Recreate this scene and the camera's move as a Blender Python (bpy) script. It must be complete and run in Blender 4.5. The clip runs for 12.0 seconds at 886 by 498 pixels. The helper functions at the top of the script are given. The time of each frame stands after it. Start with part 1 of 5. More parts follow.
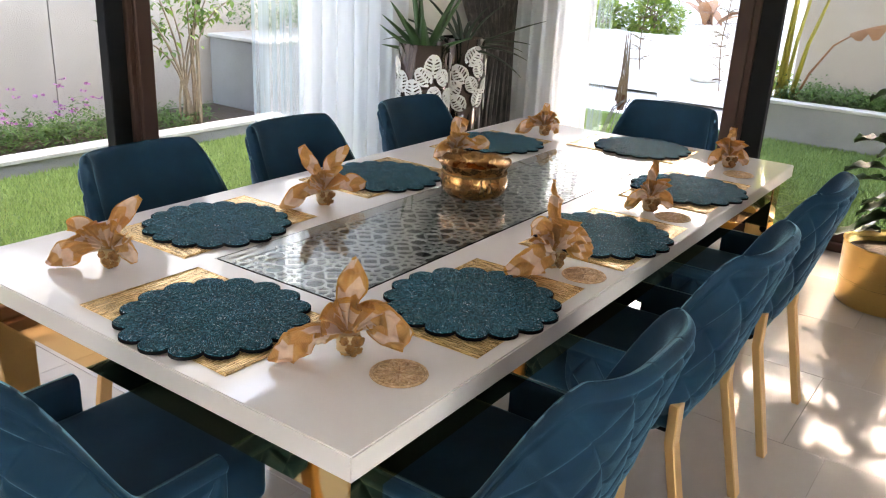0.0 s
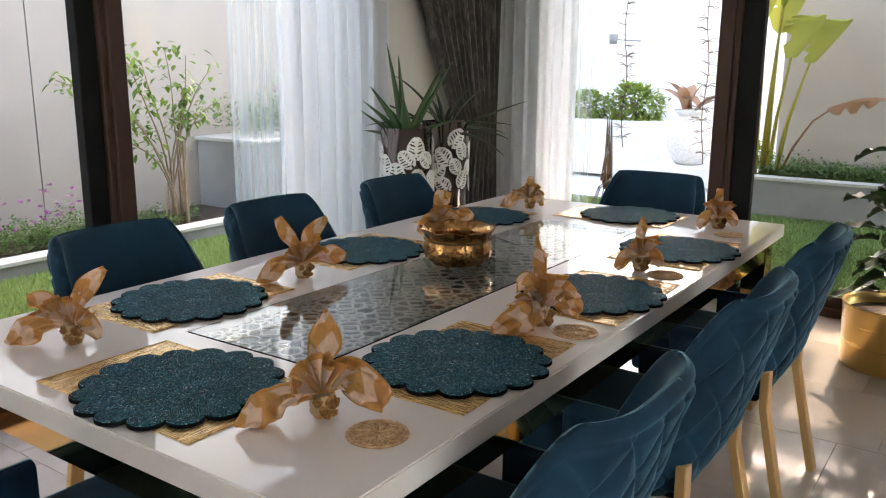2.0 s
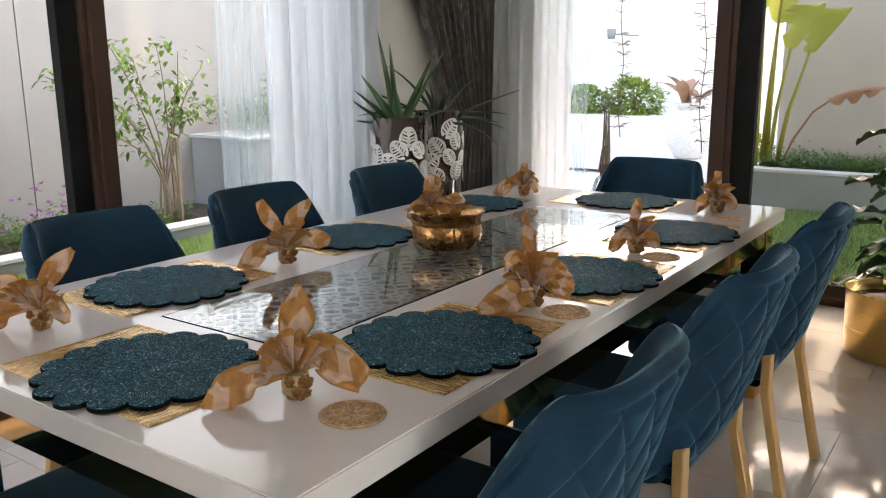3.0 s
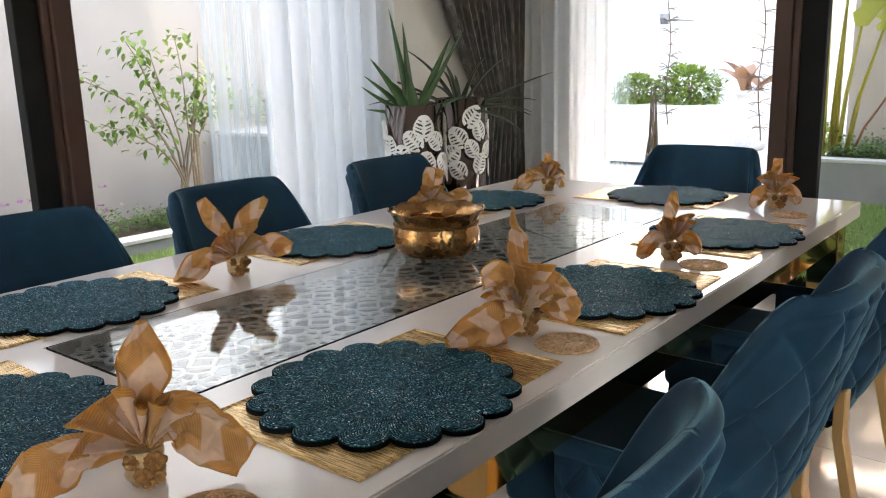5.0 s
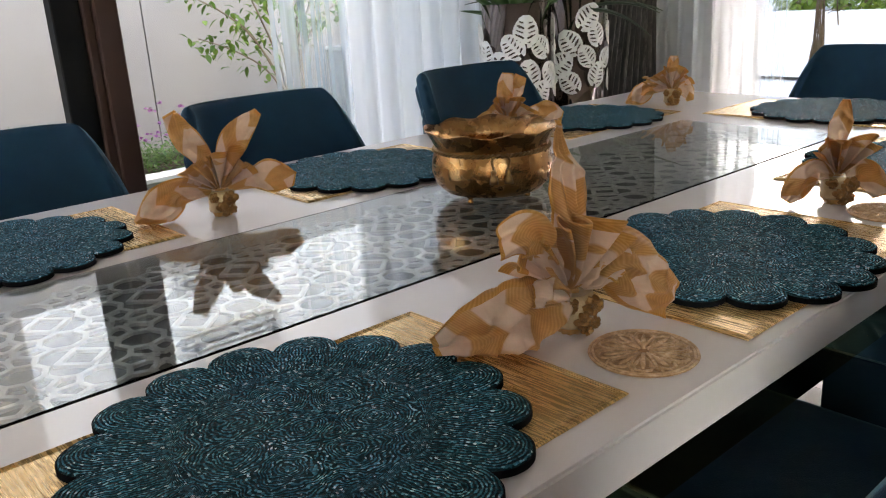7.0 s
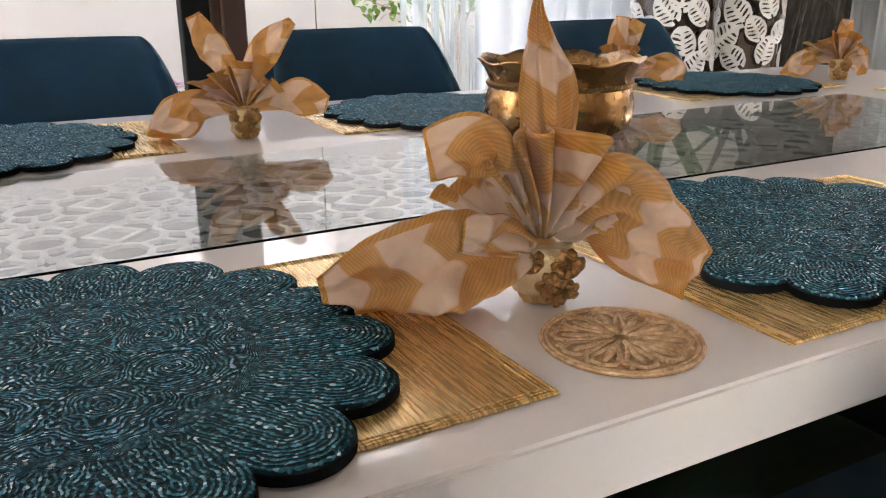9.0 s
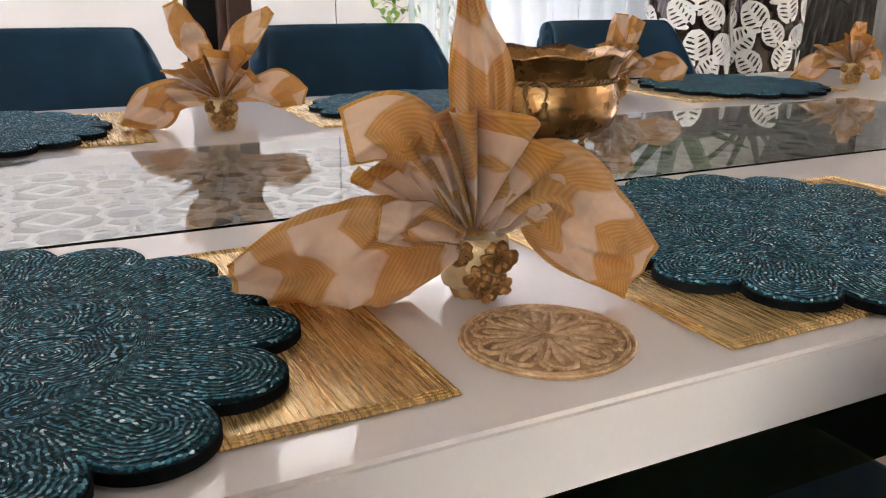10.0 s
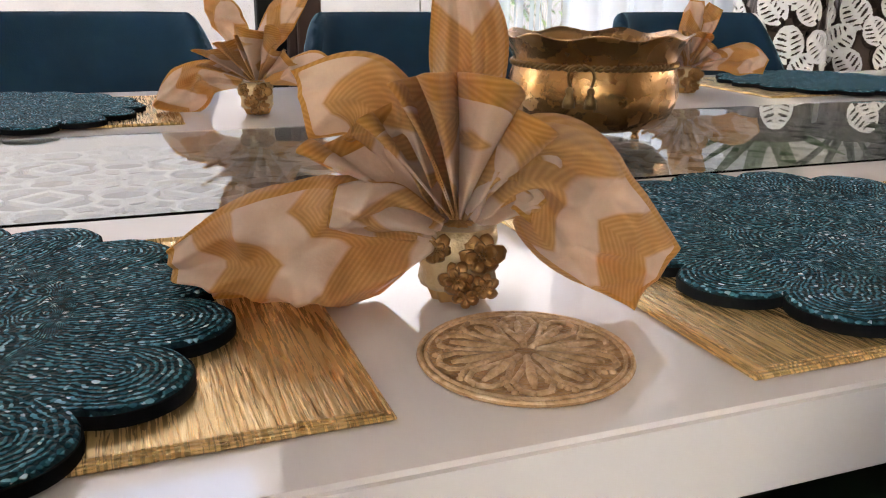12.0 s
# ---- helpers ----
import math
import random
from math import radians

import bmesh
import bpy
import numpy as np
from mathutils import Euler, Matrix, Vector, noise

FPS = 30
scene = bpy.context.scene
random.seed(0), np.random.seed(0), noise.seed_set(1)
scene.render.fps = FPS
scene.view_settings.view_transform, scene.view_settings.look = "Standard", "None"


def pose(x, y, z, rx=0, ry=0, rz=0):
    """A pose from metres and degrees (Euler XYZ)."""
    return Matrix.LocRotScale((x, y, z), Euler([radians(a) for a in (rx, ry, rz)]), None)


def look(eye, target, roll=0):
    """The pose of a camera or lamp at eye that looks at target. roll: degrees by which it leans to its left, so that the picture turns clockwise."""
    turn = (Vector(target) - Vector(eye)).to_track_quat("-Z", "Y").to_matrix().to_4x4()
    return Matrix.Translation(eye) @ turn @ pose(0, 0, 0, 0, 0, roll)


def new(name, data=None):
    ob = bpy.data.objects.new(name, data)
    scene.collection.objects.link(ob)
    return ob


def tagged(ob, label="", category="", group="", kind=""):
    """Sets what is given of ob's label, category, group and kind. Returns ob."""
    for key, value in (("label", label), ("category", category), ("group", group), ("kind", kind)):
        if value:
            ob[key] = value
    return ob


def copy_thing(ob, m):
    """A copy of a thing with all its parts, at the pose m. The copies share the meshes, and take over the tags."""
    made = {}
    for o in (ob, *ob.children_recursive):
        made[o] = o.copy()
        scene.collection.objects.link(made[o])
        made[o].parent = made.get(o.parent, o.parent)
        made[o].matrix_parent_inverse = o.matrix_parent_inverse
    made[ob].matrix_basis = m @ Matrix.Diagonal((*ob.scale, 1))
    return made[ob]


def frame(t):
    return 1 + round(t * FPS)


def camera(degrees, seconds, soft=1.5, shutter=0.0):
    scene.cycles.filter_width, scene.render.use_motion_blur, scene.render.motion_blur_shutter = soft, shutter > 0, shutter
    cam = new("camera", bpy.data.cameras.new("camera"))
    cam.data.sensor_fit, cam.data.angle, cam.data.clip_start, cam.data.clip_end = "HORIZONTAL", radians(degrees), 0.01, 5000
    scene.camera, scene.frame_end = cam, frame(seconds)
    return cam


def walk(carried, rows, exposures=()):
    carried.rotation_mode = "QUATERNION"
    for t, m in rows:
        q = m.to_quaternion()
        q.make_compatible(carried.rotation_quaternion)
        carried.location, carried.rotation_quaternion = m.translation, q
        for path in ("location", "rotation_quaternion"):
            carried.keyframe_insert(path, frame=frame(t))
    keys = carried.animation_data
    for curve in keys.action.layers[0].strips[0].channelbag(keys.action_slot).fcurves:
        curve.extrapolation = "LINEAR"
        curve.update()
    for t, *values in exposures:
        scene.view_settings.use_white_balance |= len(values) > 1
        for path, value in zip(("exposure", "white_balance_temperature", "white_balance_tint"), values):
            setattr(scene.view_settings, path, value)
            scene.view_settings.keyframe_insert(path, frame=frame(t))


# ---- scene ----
cam = camera(56.3, 12.0, soft=1.1)
PATH = [
    (0, (0.07, -0.14, 1.504), (-1.005, 1.405, 0.828), 2.9),
    (0.5, (0.066, -0.123, 1.478), (-1.017, 1.462, 0.915), 2.9),
    (1, (0.064, -0.118, 1.457), (-1.029, 1.473, 0.931), 2.5),
    (1.5, (0.065, -0.096, 1.427), (-1.043, 1.505, 0.968), 1.1),
    (2, (0.068, -0.07, 1.384), (-1.044, 1.533, 0.942), 0.3),
    (2.5, (0.073, -0.036, 1.341), (-1.042, 1.565, 0.901), -0.5),
    (2.7, (0.069, -0.022, 1.328), (-1.041, 1.583, 0.891), -0.4),
    (4.5, (-0.002, 0.328, 1.254), (-1.218, 1.853, 0.811), -1.1),
    (5, (-0.06, 0.476, 1.233), (-1.286, 1.993, 0.793), -1.6),
    (5.5, (-0.096, 0.646, 1.211), (-1.325, 2.153, 0.744), -1.4),
    (6, (-0.148, 0.782, 1.179), (-1.399, 2.24, 0.62), -1.3),
    (6.5, (-0.227, 0.901, 1.149), (-1.63, 2.209, 0.583), -2.8),
    (7, (-0.291, 0.999, 1.125), (-1.735, 2.244, 0.519), -3.3),
    (7.2, (-0.302, 1.037, 1.119), (-1.76, 2.25, 0.482), -3.5),
    (8.8, (-0.341, 1.276, 1.004), (-1.991, 2.215, 0.375), -0.2),
    (9, (-0.346, 1.295, 0.994), (-2.018, 2.2, 0.373), -0.3),
    (9.5, (-0.349, 1.338, 0.98), (-2.036, 2.221, 0.37), -0.1),
    (10, (-0.344, 1.374, 0.971), (-2.048, 2.227, 0.364), 0.4),
    (10.5, (-0.35, 1.409, 0.957), (-2.083, 2.213, 0.368), 0.1),
    (11, (-0.366, 1.432, 0.951), (-2.121, 2.191, 0.365), 0.0),
    (11.5, (-0.382, 1.452, 0.948), (-2.151, 2.172, 0.354), 0.2),
    (12, (-0.392, 1.47, 0.94), (-2.179, 2.135, 0.335), 0.7),
]

EXPOSURES = [(0.0, 4.02, 8600, 20), (1.0, 3.58, 8600, 20), (2.5, 3.48, 8700, 20), (5.5, 3.76, 8600, 20), (7.0, 3.62, 8500, 20), (9.0, 4.15, 8900, 24), (12.0, 4.18, 9000, 25)]
walk(cam, [(t, look(eye, target, roll)) for t, eye, target, roll in PATH], EXPOSURES)

# ---- light ----
SUN_ELEV, SUN_AZ = 33.0, -5.0          # degrees; azimuth from +y towards +x
world = bpy.data.worlds.new("world")
scene.world = world
world.use_nodes = True
wn = world.node_tree
sky = wn.nodes.new("ShaderNodeTexSky")
sky.sky_type = "NISHITA"
sky.sun_disc = False
sky.sun_elevation = radians(SUN_ELEV)
sky.sun_rotation = radians(SUN_AZ)
sky.dust_density = 0.8
sky.ozone_density = 0.8
wn.links.new(sky.outputs[0], wn.nodes["Background"].inputs[0])
wn.nodes["Background"].inputs[1].default_value = 0.15
sun_data = bpy.data.lights.new("sun", "SUN")
sun_data.energy = 0.36
sun_data.angle = radians(0.5)
sun_data.color = (1.0, 0.93, 0.82)
sun = new("sun", sun_data)
sd = Vector((math.sin(radians(SUN_AZ)) * math.cos(radians(SUN_ELEV)), math.cos(radians(SUN_AZ)) * math.cos(radians(SUN_ELEV)), math.sin(radians(SUN_ELEV))))
sun.matrix_world = look(sd * 20, (0, 0, 0))


# ---- materials ----
class Mat:
    """A small node builder round one Principled shader."""

    def __init__(self, name, color=(0.5, 0.5, 0.5), rough=0.5, metal=0.0, **extra):
        self.m = bpy.data.materials.new(name)
        self.m.use_nodes = True
        self.t = self.m.node_tree
        self.p = self.t.nodes["Principled BSDF"]
        self.set("Base Color", (*color, 1))
        self.set("Roughness", rough)
        self.set("Metallic", metal)
        for k, v in extra.items():
            self.set(k.replace("_", " "), v)

    def set(self, key, v):
        self.p.inputs[key].default_value = v

    def node(self, kind, **vals):
        n = self.t.nodes.new(kind)
        for k, v in vals.items():
            n.inputs[k.replace("_", " ")].default_value = v
        return n

    def link(self, a, b):
        self.t.links.new(a, b)

    def coord(self, scale=(1, 1, 1), rot=(0, 0, 0), out="Object"):
        c = self.t.nodes.new("ShaderNodeTexCoord")
        mp = self.t.nodes.new("ShaderNodeMapping")
        mp.inputs["Scale"].default_value = scale
        mp.inputs["Rotation"].default_value = rot
        self.link(c.outputs[out], mp.inputs["Vector"])
        return mp.outputs[0]

    def noise(self, scale, vec=None, detail=4.0, rough=0.55, dist=0.0):
        n = self.node("ShaderNodeTexNoise", Scale=scale, Detail=detail, Roughness=rough, Distortion=dist)
        if vec is not None:
            self.link(vec, n.inputs["Vector"])
        return n.outputs["Fac"]

    def ramp(self, fac, stops):
        r = self.t.nodes.new("ShaderNodeValToRGB")
        els = r.color_ramp.elements
        while len(els) < len(stops):
            els.new(0.5)
        for e, (pos, col) in zip(els, stops):
            e.position = pos
            e.color = (*col, 1) if len(col) == 3 else col
        self.link(fac, r.inputs[0])
        return r.outputs[0]

    def math(self, op, a, b=None, c=None):
        n = self.t.nodes.new("ShaderNodeMath")
        n.operation = op
        for i, v in enumerate((a, b, c)):
            if v is None:
                continue
            if isinstance(v, (int, float)):
                n.inputs[i].default_value = v
            else:
                self.link(v, n.inputs[i])
        return n.outputs[0]

    def mix(self, fac, a, b, blend="MIX"):
        n = self.t.nodes.new("ShaderNodeMix")
        n.data_type = "RGBA"
        n.blend_type = blend
        for sock, v in ((n.inputs[0], fac), (n.inputs[6], a), (n.inputs[7], b)):
            if isinstance(v, (int, float)):
                sock.default_value = v
            elif isinstance(v, tuple):
                sock.default_value = (*v, 1)
            else:
                self.link(v, sock)
        return n.outputs[2]

    def color(self, out):
        self.link(out, self.p.inputs["Base Color"])
        return self

    def rough(self, out):
        self.link(out, self.p.inputs["Roughness"])
        return self

    def bump(self, height, dist=0.002, strength=1.0):
        b = self.t.nodes.new("ShaderNodeBump")
        b.inputs["Strength"].default_value = strength
        b.inputs["Distance"].default_value = dist
        self.link(height, b.inputs["Height"])
        prev = self.p.inputs["Normal"]
        if prev.is_linked:
            self.link(prev.links[0].from_socket, b.inputs["Normal"])
        self.link(b.outputs[0], prev)
        return self

    def attr(self, name):
        a = self.t.nodes.new("ShaderNodeAttribute")
        a.attribute_name = name
        return a


def mottled(name, c1, c2, scale, rough=0.6, metal=0.0, bump=0.0, bscale=60.0, **extra):
    m = Mat(name, c1, rough, metal, **extra)
    v = m.coord()
    m.color(m.ramp(m.noise(scale, v), [(0.3, c1), (0.7, c2)]))
    if bump:
        m.bump(m.noise(bscale, v), bump)
    return m.m


M_LACQUER = Mat("white_lacquer", (0.76, 0.685, 0.64), 0.05, 0)
M_LACQUER.rough(M_LACQUER.ramp(M_LACQUER.noise(9, M_LACQUER.coord()), [(0.3, (0.035,) * 3), (0.75, (0.075,) * 3)]))
M_LACQUER = M_LACQUER.m
M_GLASS = Mat("table_glass", (0.93, 0.97, 0.95), 0.0, 0, Transmission_Weight=1.0, IOR=1.33).m
M_PANE = Mat("window_glass", (0.98, 0.99, 0.985), 0.0, 0, Transmission_Weight=1.0, IOR=1.15).m
M_TRAY = mottled("dark_tray", (0.05, 0.05, 0.048), (0.07, 0.068, 0.064), 12, 0.35)
M_LATTICE = mottled("lattice_paint", (0.60, 0.58, 0.55), (0.68, 0.66, 0.63), 30, 0.4)
M_GOLD = Mat("polished_gold", (0.80, 0.50, 0.20), 0.05, 1.0)
M_GOLD.rough(M_GOLD.ramp(M_GOLD.noise(14, M_GOLD.coord()), [(0.3, (0.03,) * 3), (0.8, (0.08,) * 3)]))
M_GOLD = M_GOLD.m
M_LEG = Mat("satin_gold", (0.68, 0.41, 0.18), 0.4, 0.85)
M_LEG.rough(M_LEG.ramp(M_LEG.noise(1, M_LEG.coord((300, 300, 8))), [(0.3, (0.36,) * 3), (0.8, (0.5,) * 3)]))
M_LEG = M_LEG.m
M_POTGOLD = Mat("brushed_pot_gold", (0.72, 0.47, 0.17), 0.3, 1.0)
M_POTGOLD.rough(M_POTGOLD.ramp(M_POTGOLD.noise(1, M_POTGOLD.coord((3, 3, 260))), [(0.3, (0.26,) * 3), (0.8, (0.42,) * 3)]))
M_POTGOLD.bump(M_POTGOLD.noise(1, M_POTGOLD.coord((3, 3, 400))), 0.0004)
M_POTGOLD = M_POTGOLD.m


def brass():
    m = Mat("hammered_brass", (0.62, 0.36, 0.11), 0.2, 1.0)
    v = m.coord()
    vor = m.node("ShaderNodeTexVoronoi", Scale=68.0)
    vor.feature = "SMOOTH_F1"
    m.link(v, vor.inputs["Vector"])
    m.bump(vor.outputs["Distance"], 0.0018, 0.5)
    m.bump(m.noise(240, v), 0.0004)
    m.color(m.ramp(m.noise(22, v, 6), [(0.3, (0.33, 0.14, 0.048)), (0.55, (0.47, 0.232, 0.088)), (0.75, (0.56, 0.31, 0.14))]))
    m.rough(m.ramp(m.noise(35, v), [(0.3, (0.20,) * 3), (0.75, (0.36,) * 3)]))
    return m.m


def velvet():
    m = Mat("teal_velvet", (0.006, 0.042, 0.072), 0.7, 0, Sheen_Weight=0.75, Sheen_Roughness=0.30, Sheen_Tint=(0.25, 0.58, 0.70, 1), Specular_IOR_Level=0.2)
    v = m.coord()
    big = m.noise(7, v, 3)
    m.color(m.ramp(big, [(0.3, (0.002, 0.024, 0.047)), (0.6, (0.003, 0.036, 0.066)), (0.8, (0.006, 0.052, 0.088))]))
    m.bump(m.noise(420, v, 2), 0.0008, 0.6)
    m.bump(m.noise(18, v, 3), 0.003, 0.4)
    return m.m


def beads():
    m = Mat("teal_glass_beads", (0.01, 0.05, 0.06), 0.5, 0, Specular_IOR_Level=0.08, Specular_Tint=(0.35, 0.85, 0.95, 1))
    v = m.coord()
    row = m.attr("row").outputs["Fac"]
    wave = m.math("SINE", m.math("MULTIPLY", row, 6.2832 / 0.0035))
    vor = m.node("ShaderNodeTexVoronoi", Scale=330.0)
    m.link(v, vor.inputs["Vector"])
    cell = m.t.nodes.new("ShaderNodeSeparateColor")
    m.link(vor.outputs["Color"], cell.inputs[0])
    # bead tones; the palest steps are glints painted into the colour
    tone_and_glints = m.ramp(cell.outputs[0], [(0.0, (0.013, 0.082, 0.108)), (0.4, (0.028, 0.180, 0.236)), (0.78, (0.070, 0.345, 0.435)), (0.93, (0.30, 0.60, 0.70)), (1.0, (0.90, 0.96, 0.99))])
    patch = m.ramp(m.noise(16, v, 3), [(0.3, (0.7, 0.85, 0.8)), (0.7, (1.15, 1.15, 1.25))])
    bead = m.mix(1.0, tone_and_glints, patch, "MULTIPLY")
    # thread and groove shade, painted dark between the rows and the beads of a row
    gap = m.ramp(m.math("ADD", m.math("ADD", m.math("MULTIPLY", wave, 0.56), 0.78), m.math("MULTIPLY", vor.outputs["Distance"], -1.5)), [(0.0, (0, 0, 0)), (0.30, (1, 1, 1))])
    m.color(m.mix(gap, (0.006, 0.034, 0.042), bead))
    h = m.math("ADD", m.math("MULTIPLY", wave, 0.5), m.math("MULTIPLY", vor.outputs["Distance"], -2.3))
    m.bump(h, 0.0019, 1.0)
    m.rough(m.ramp(cell.outputs[1], [(0.0, (0.45,) * 3), (1.0, (0.85,) * 3)]))
    return m.m


def placemat_gold():
    m = Mat("gold_foil_mat", (0.72, 0.48, 0.2), 0.3, 0.62, Specular_IOR_Level=0.7)
    g = m.noise(1, m.coord((22, 420, 1)), 3, 0.6, 0.5)
    h = m.noise(1, m.coord((16, 250, 1)), 3, 0.55, 1.2)
    m.color(m.ramp(h, [(0.34, (0.55, 0.315, 0.10)), (0.50, (0.65, 0.40, 0.155)), (0.68, (0.74, 0.49, 0.22))]))
    m.rough(m.ramp(g, [(0.3, (0.20,) * 3), (0.8, (0.38,) * 3)]))
    m.bump(h, 0.0010, 0.9)
    m.bump(g, 0.0006, 0.6)
    return m.m


def napkin_cloth():
    """Satin cloth: cream ground, wide gold zigzag bands with fine pin lines in them, gold hem."""
    m = Mat("patterned_napkin", (0.6, 0.44, 0.3), 0.6, 0, Sheen_Weight=0.2, Specular_IOR_Level=0.35)
    uv = m.attr("cloth")
    sep = m.t.nodes.new("ShaderNodeSeparateXYZ")
    m.link(uv.outputs["Vector"], sep.inputs[0])
    u, v = sep.outputs[0], sep.outputs[1]
    warp = m.noise(9, m.coord(), 2)
    zig = m.math("PINGPONG", m.math("ADD", u, m.math("MULTIPLY", warp, 0.02)), 0.030)
    run = m.math("ADD", v, zig)
    band = m.math("SINE", m.math("ADD", m.math("MULTIPLY", run, 6.2832 / 0.070), m.math("MULTIPLY", warp, 3.4)))
    pin = m.math("SINE", m.math("MULTIPLY", run, 6.2832 / 0.0034))
    gold = m.ramp(m.math("ADD", m.math("MULTIPLY", pin, 0.16), m.math("MULTIPLY", m.noise(60, m.coord(), 3), 0.8)), [(0.15, (0.56, 0.265, 0.058)), (0.45, (0.67, 0.345, 0.09)), (0.75, (0.78, 0.45, 0.15))])
    hem = m.math("GREATER_THAN", sep.outputs[2], 0.88)
    edge = m.math("MAXIMUM", hem, m.ramp(m.math("ADD", m.math("MULTIPLY", band, 0.5), 0.5), [(0.38, (0.06, 0.06, 0.06)), (0.52, (0.88, 0.88, 0.88))]))
    m.color(m.mix(edge, m.ramp(m.noise(55, m.coord(), 4), [(0.35, (0.78, 0.59, 0.45)), (0.65, (0.86, 0.68, 0.54))]), gold))
    m.bump(m.noise(900, m.coord(), 2), 0.0004, 0.6)
    m.bump(m.noise(70, m.coord(), 4), 0.004, 0.5)
    out = m.t.nodes["Material Output"]
    tr = m.node("ShaderNodeBsdfTranslucent")
    m.link(m.p.inputs["Base Color"].links[0].from_socket, tr.inputs[0])
    mixs = m.t.nodes.new("ShaderNodeMixShader")
    mixs.inputs[0].default_value = 0.5
    m.link(m.p.outputs[0], mixs.inputs[1])
    m.link(tr.outputs[0], mixs.inputs[2])
    m.link(mixs.outputs[0], out.inputs[0])
    return m.m


def translucent(name, base, amount, clear=0.0):
    """Thin cloth or leaf: surface, light that passes through, and gaps between the threads."""
    m = Mat(name, base, 0.8)
    out = m.t.nodes["Material Output"]
    tr = m.node("ShaderNodeBsdfTranslucent")
    tr.inputs[0].default_value = (*base, 1)
    mixs = m.t.nodes.new("ShaderNodeMixShader")
    mixs.inputs[0].default_value = amount
    m.link(m.p.outputs[0], mixs.inputs[1])
    m.link(tr.outputs[0], mixs.inputs[2])
    last = mixs.outputs[0]
    if clear:
        cl = m.node("ShaderNodeBsdfTransparent")
        mx = m.t.nodes.new("ShaderNodeMixShader")
        fac = m.ramp(m.noise(1, m.coord((60, 60, 0.3)), 2), [(0.3, (clear * 0.92,) * 3), (0.7, (clear * 1.06,) * 3)])
        m.link(fac, mx.inputs[0])
        m.link(last, mx.inputs[1])
        m.link(cl.outputs[0], mx.inputs[2])
        last = mx.outputs[0]
    m.link(last, out.inputs[0])
    m.bump(m.noise(1, m.coord((900, 900, 900)), 1), 0.0003)
    return m


def leaf_mat(name, dark, light, trans=0.3, rough=0.45):
    m = translucent(name, dark, trans)
    rnd = m.t.nodes.new("ShaderNodeNewGeometry").outputs["Random Per Island"]
    n = m.noise(30, m.coord(), 3)
    f = m.math("ADD", m.math("MULTIPLY", rnd, 0.7), m.math("MULTIPLY", n, 0.3))
    col = m.ramp(f, [(0.15, dark), (0.85, light)])
    m.color(col)
    for nd in m.t.nodes:
        if nd.type == "BSDF_TRANSLUCENT":
            m.link(col, nd.inputs[0])
    m.set("Roughness", rough)
    return m.m


M_BRASS = brass()
M_VELVET = velvet()
M_BEADS = beads()
M_MATGOLD = placemat_gold()
M_NAPKIN = napkin_cloth()
M_BLACKFELT = mottled("black_felt", (0.006, 0.007, 0.008), (0.011, 0.011, 0.012), 200, 0.9, Specular_IOR_Level=0.06)
def braid(name, dark, mid, pale):
    m = Mat(name, mid, 0.5, 0.3)
    v = m.coord()
    vor = m.node("ShaderNodeTexVoronoi", Scale=400.0)
    m.link(v, vor.inputs["Vector"])
    m.color(m.ramp(m.noise(130, v, 4), [(0.3, dark), (0.55, mid), (0.75, pale)]))
    m.bump(vor.outputs["Distance"], 0.0010, 0.8)
    m.rough(m.ramp(m.noise(300, v), [(0.3, (0.35,) * 3), (0.8, (0.6,) * 3)]))
    return m.m


M_COASTER = braid("gold_braid", (0.36, 0.18, 0.075), (0.52, 0.29, 0.135), (0.66, 0.42, 0.23))
M_RELIEF = braid("pale_gold_braid", (0.46, 0.25, 0.115), (0.70, 0.45, 0.255), (0.86, 0.64, 0.42))
M_ROPE = mottled("dark_brass", (0.16, 0.085, 0.032), (0.30, 0.17, 0.07), 60, 0.4, 0.85, 0.0008, 300)
M_RINGBAND = mottled("pale_gold_band", (0.46, 0.31, 0.16), (0.62, 0.46, 0.28), 70, 0.4, 0.5, 0.0012, 200)
M_RING = mottled("antique_gold", (0.20, 0.09, 0.028), (0.42, 0.215, 0.085), 60, 0.36, 0.85, 0.0008, 300)
M_FRAME = mottled("dark_brown_aluminium", (0.050, 0.024, 0.018), (0.064, 0.032, 0.024), 3, 0.5, Specular_IOR_Level=0.3)
M_FRAMEBLK = mottled("black_gasket", (0.006, 0.006, 0.0065), (0.010, 0.010, 0.0105), 8, 0.65, Specular_IOR_Level=0.12)
M_WALL = mottled("interior_plaster", (0.66, 0.64, 0.60), (0.70, 0.68, 0.645), 2.5, 0.7, 0, 0.001, 90)
M_CEIL = mottled("ceiling_paint", (0.8, 0.79, 0.77), (0.82, 0.81, 0.79), 2, 0.8)
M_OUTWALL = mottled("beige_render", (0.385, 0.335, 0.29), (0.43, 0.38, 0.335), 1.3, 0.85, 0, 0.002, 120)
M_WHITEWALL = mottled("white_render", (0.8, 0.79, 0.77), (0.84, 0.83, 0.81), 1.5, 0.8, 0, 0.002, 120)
M_GREYWALL = mottled("grey_render", (0.21, 0.21, 0.215), (0.27, 0.27, 0.275), 2.2, 0.85, 0, 0.002, 90)
M_COPING = mottled("pale_coping", (0.44, 0.435, 0.42), (0.52, 0.515, 0.50), 5, 0.7)
M_SOIL = mottled("soil", (0.06, 0.04, 0.028), (0.10, 0.072, 0.05), 18, 0.95, 0, 0.012, 40)
M_PAVE = mottled("pale_paving", (0.72, 0.7, 0.67), (0.8, 0.78, 0.75), 3, 0.7)
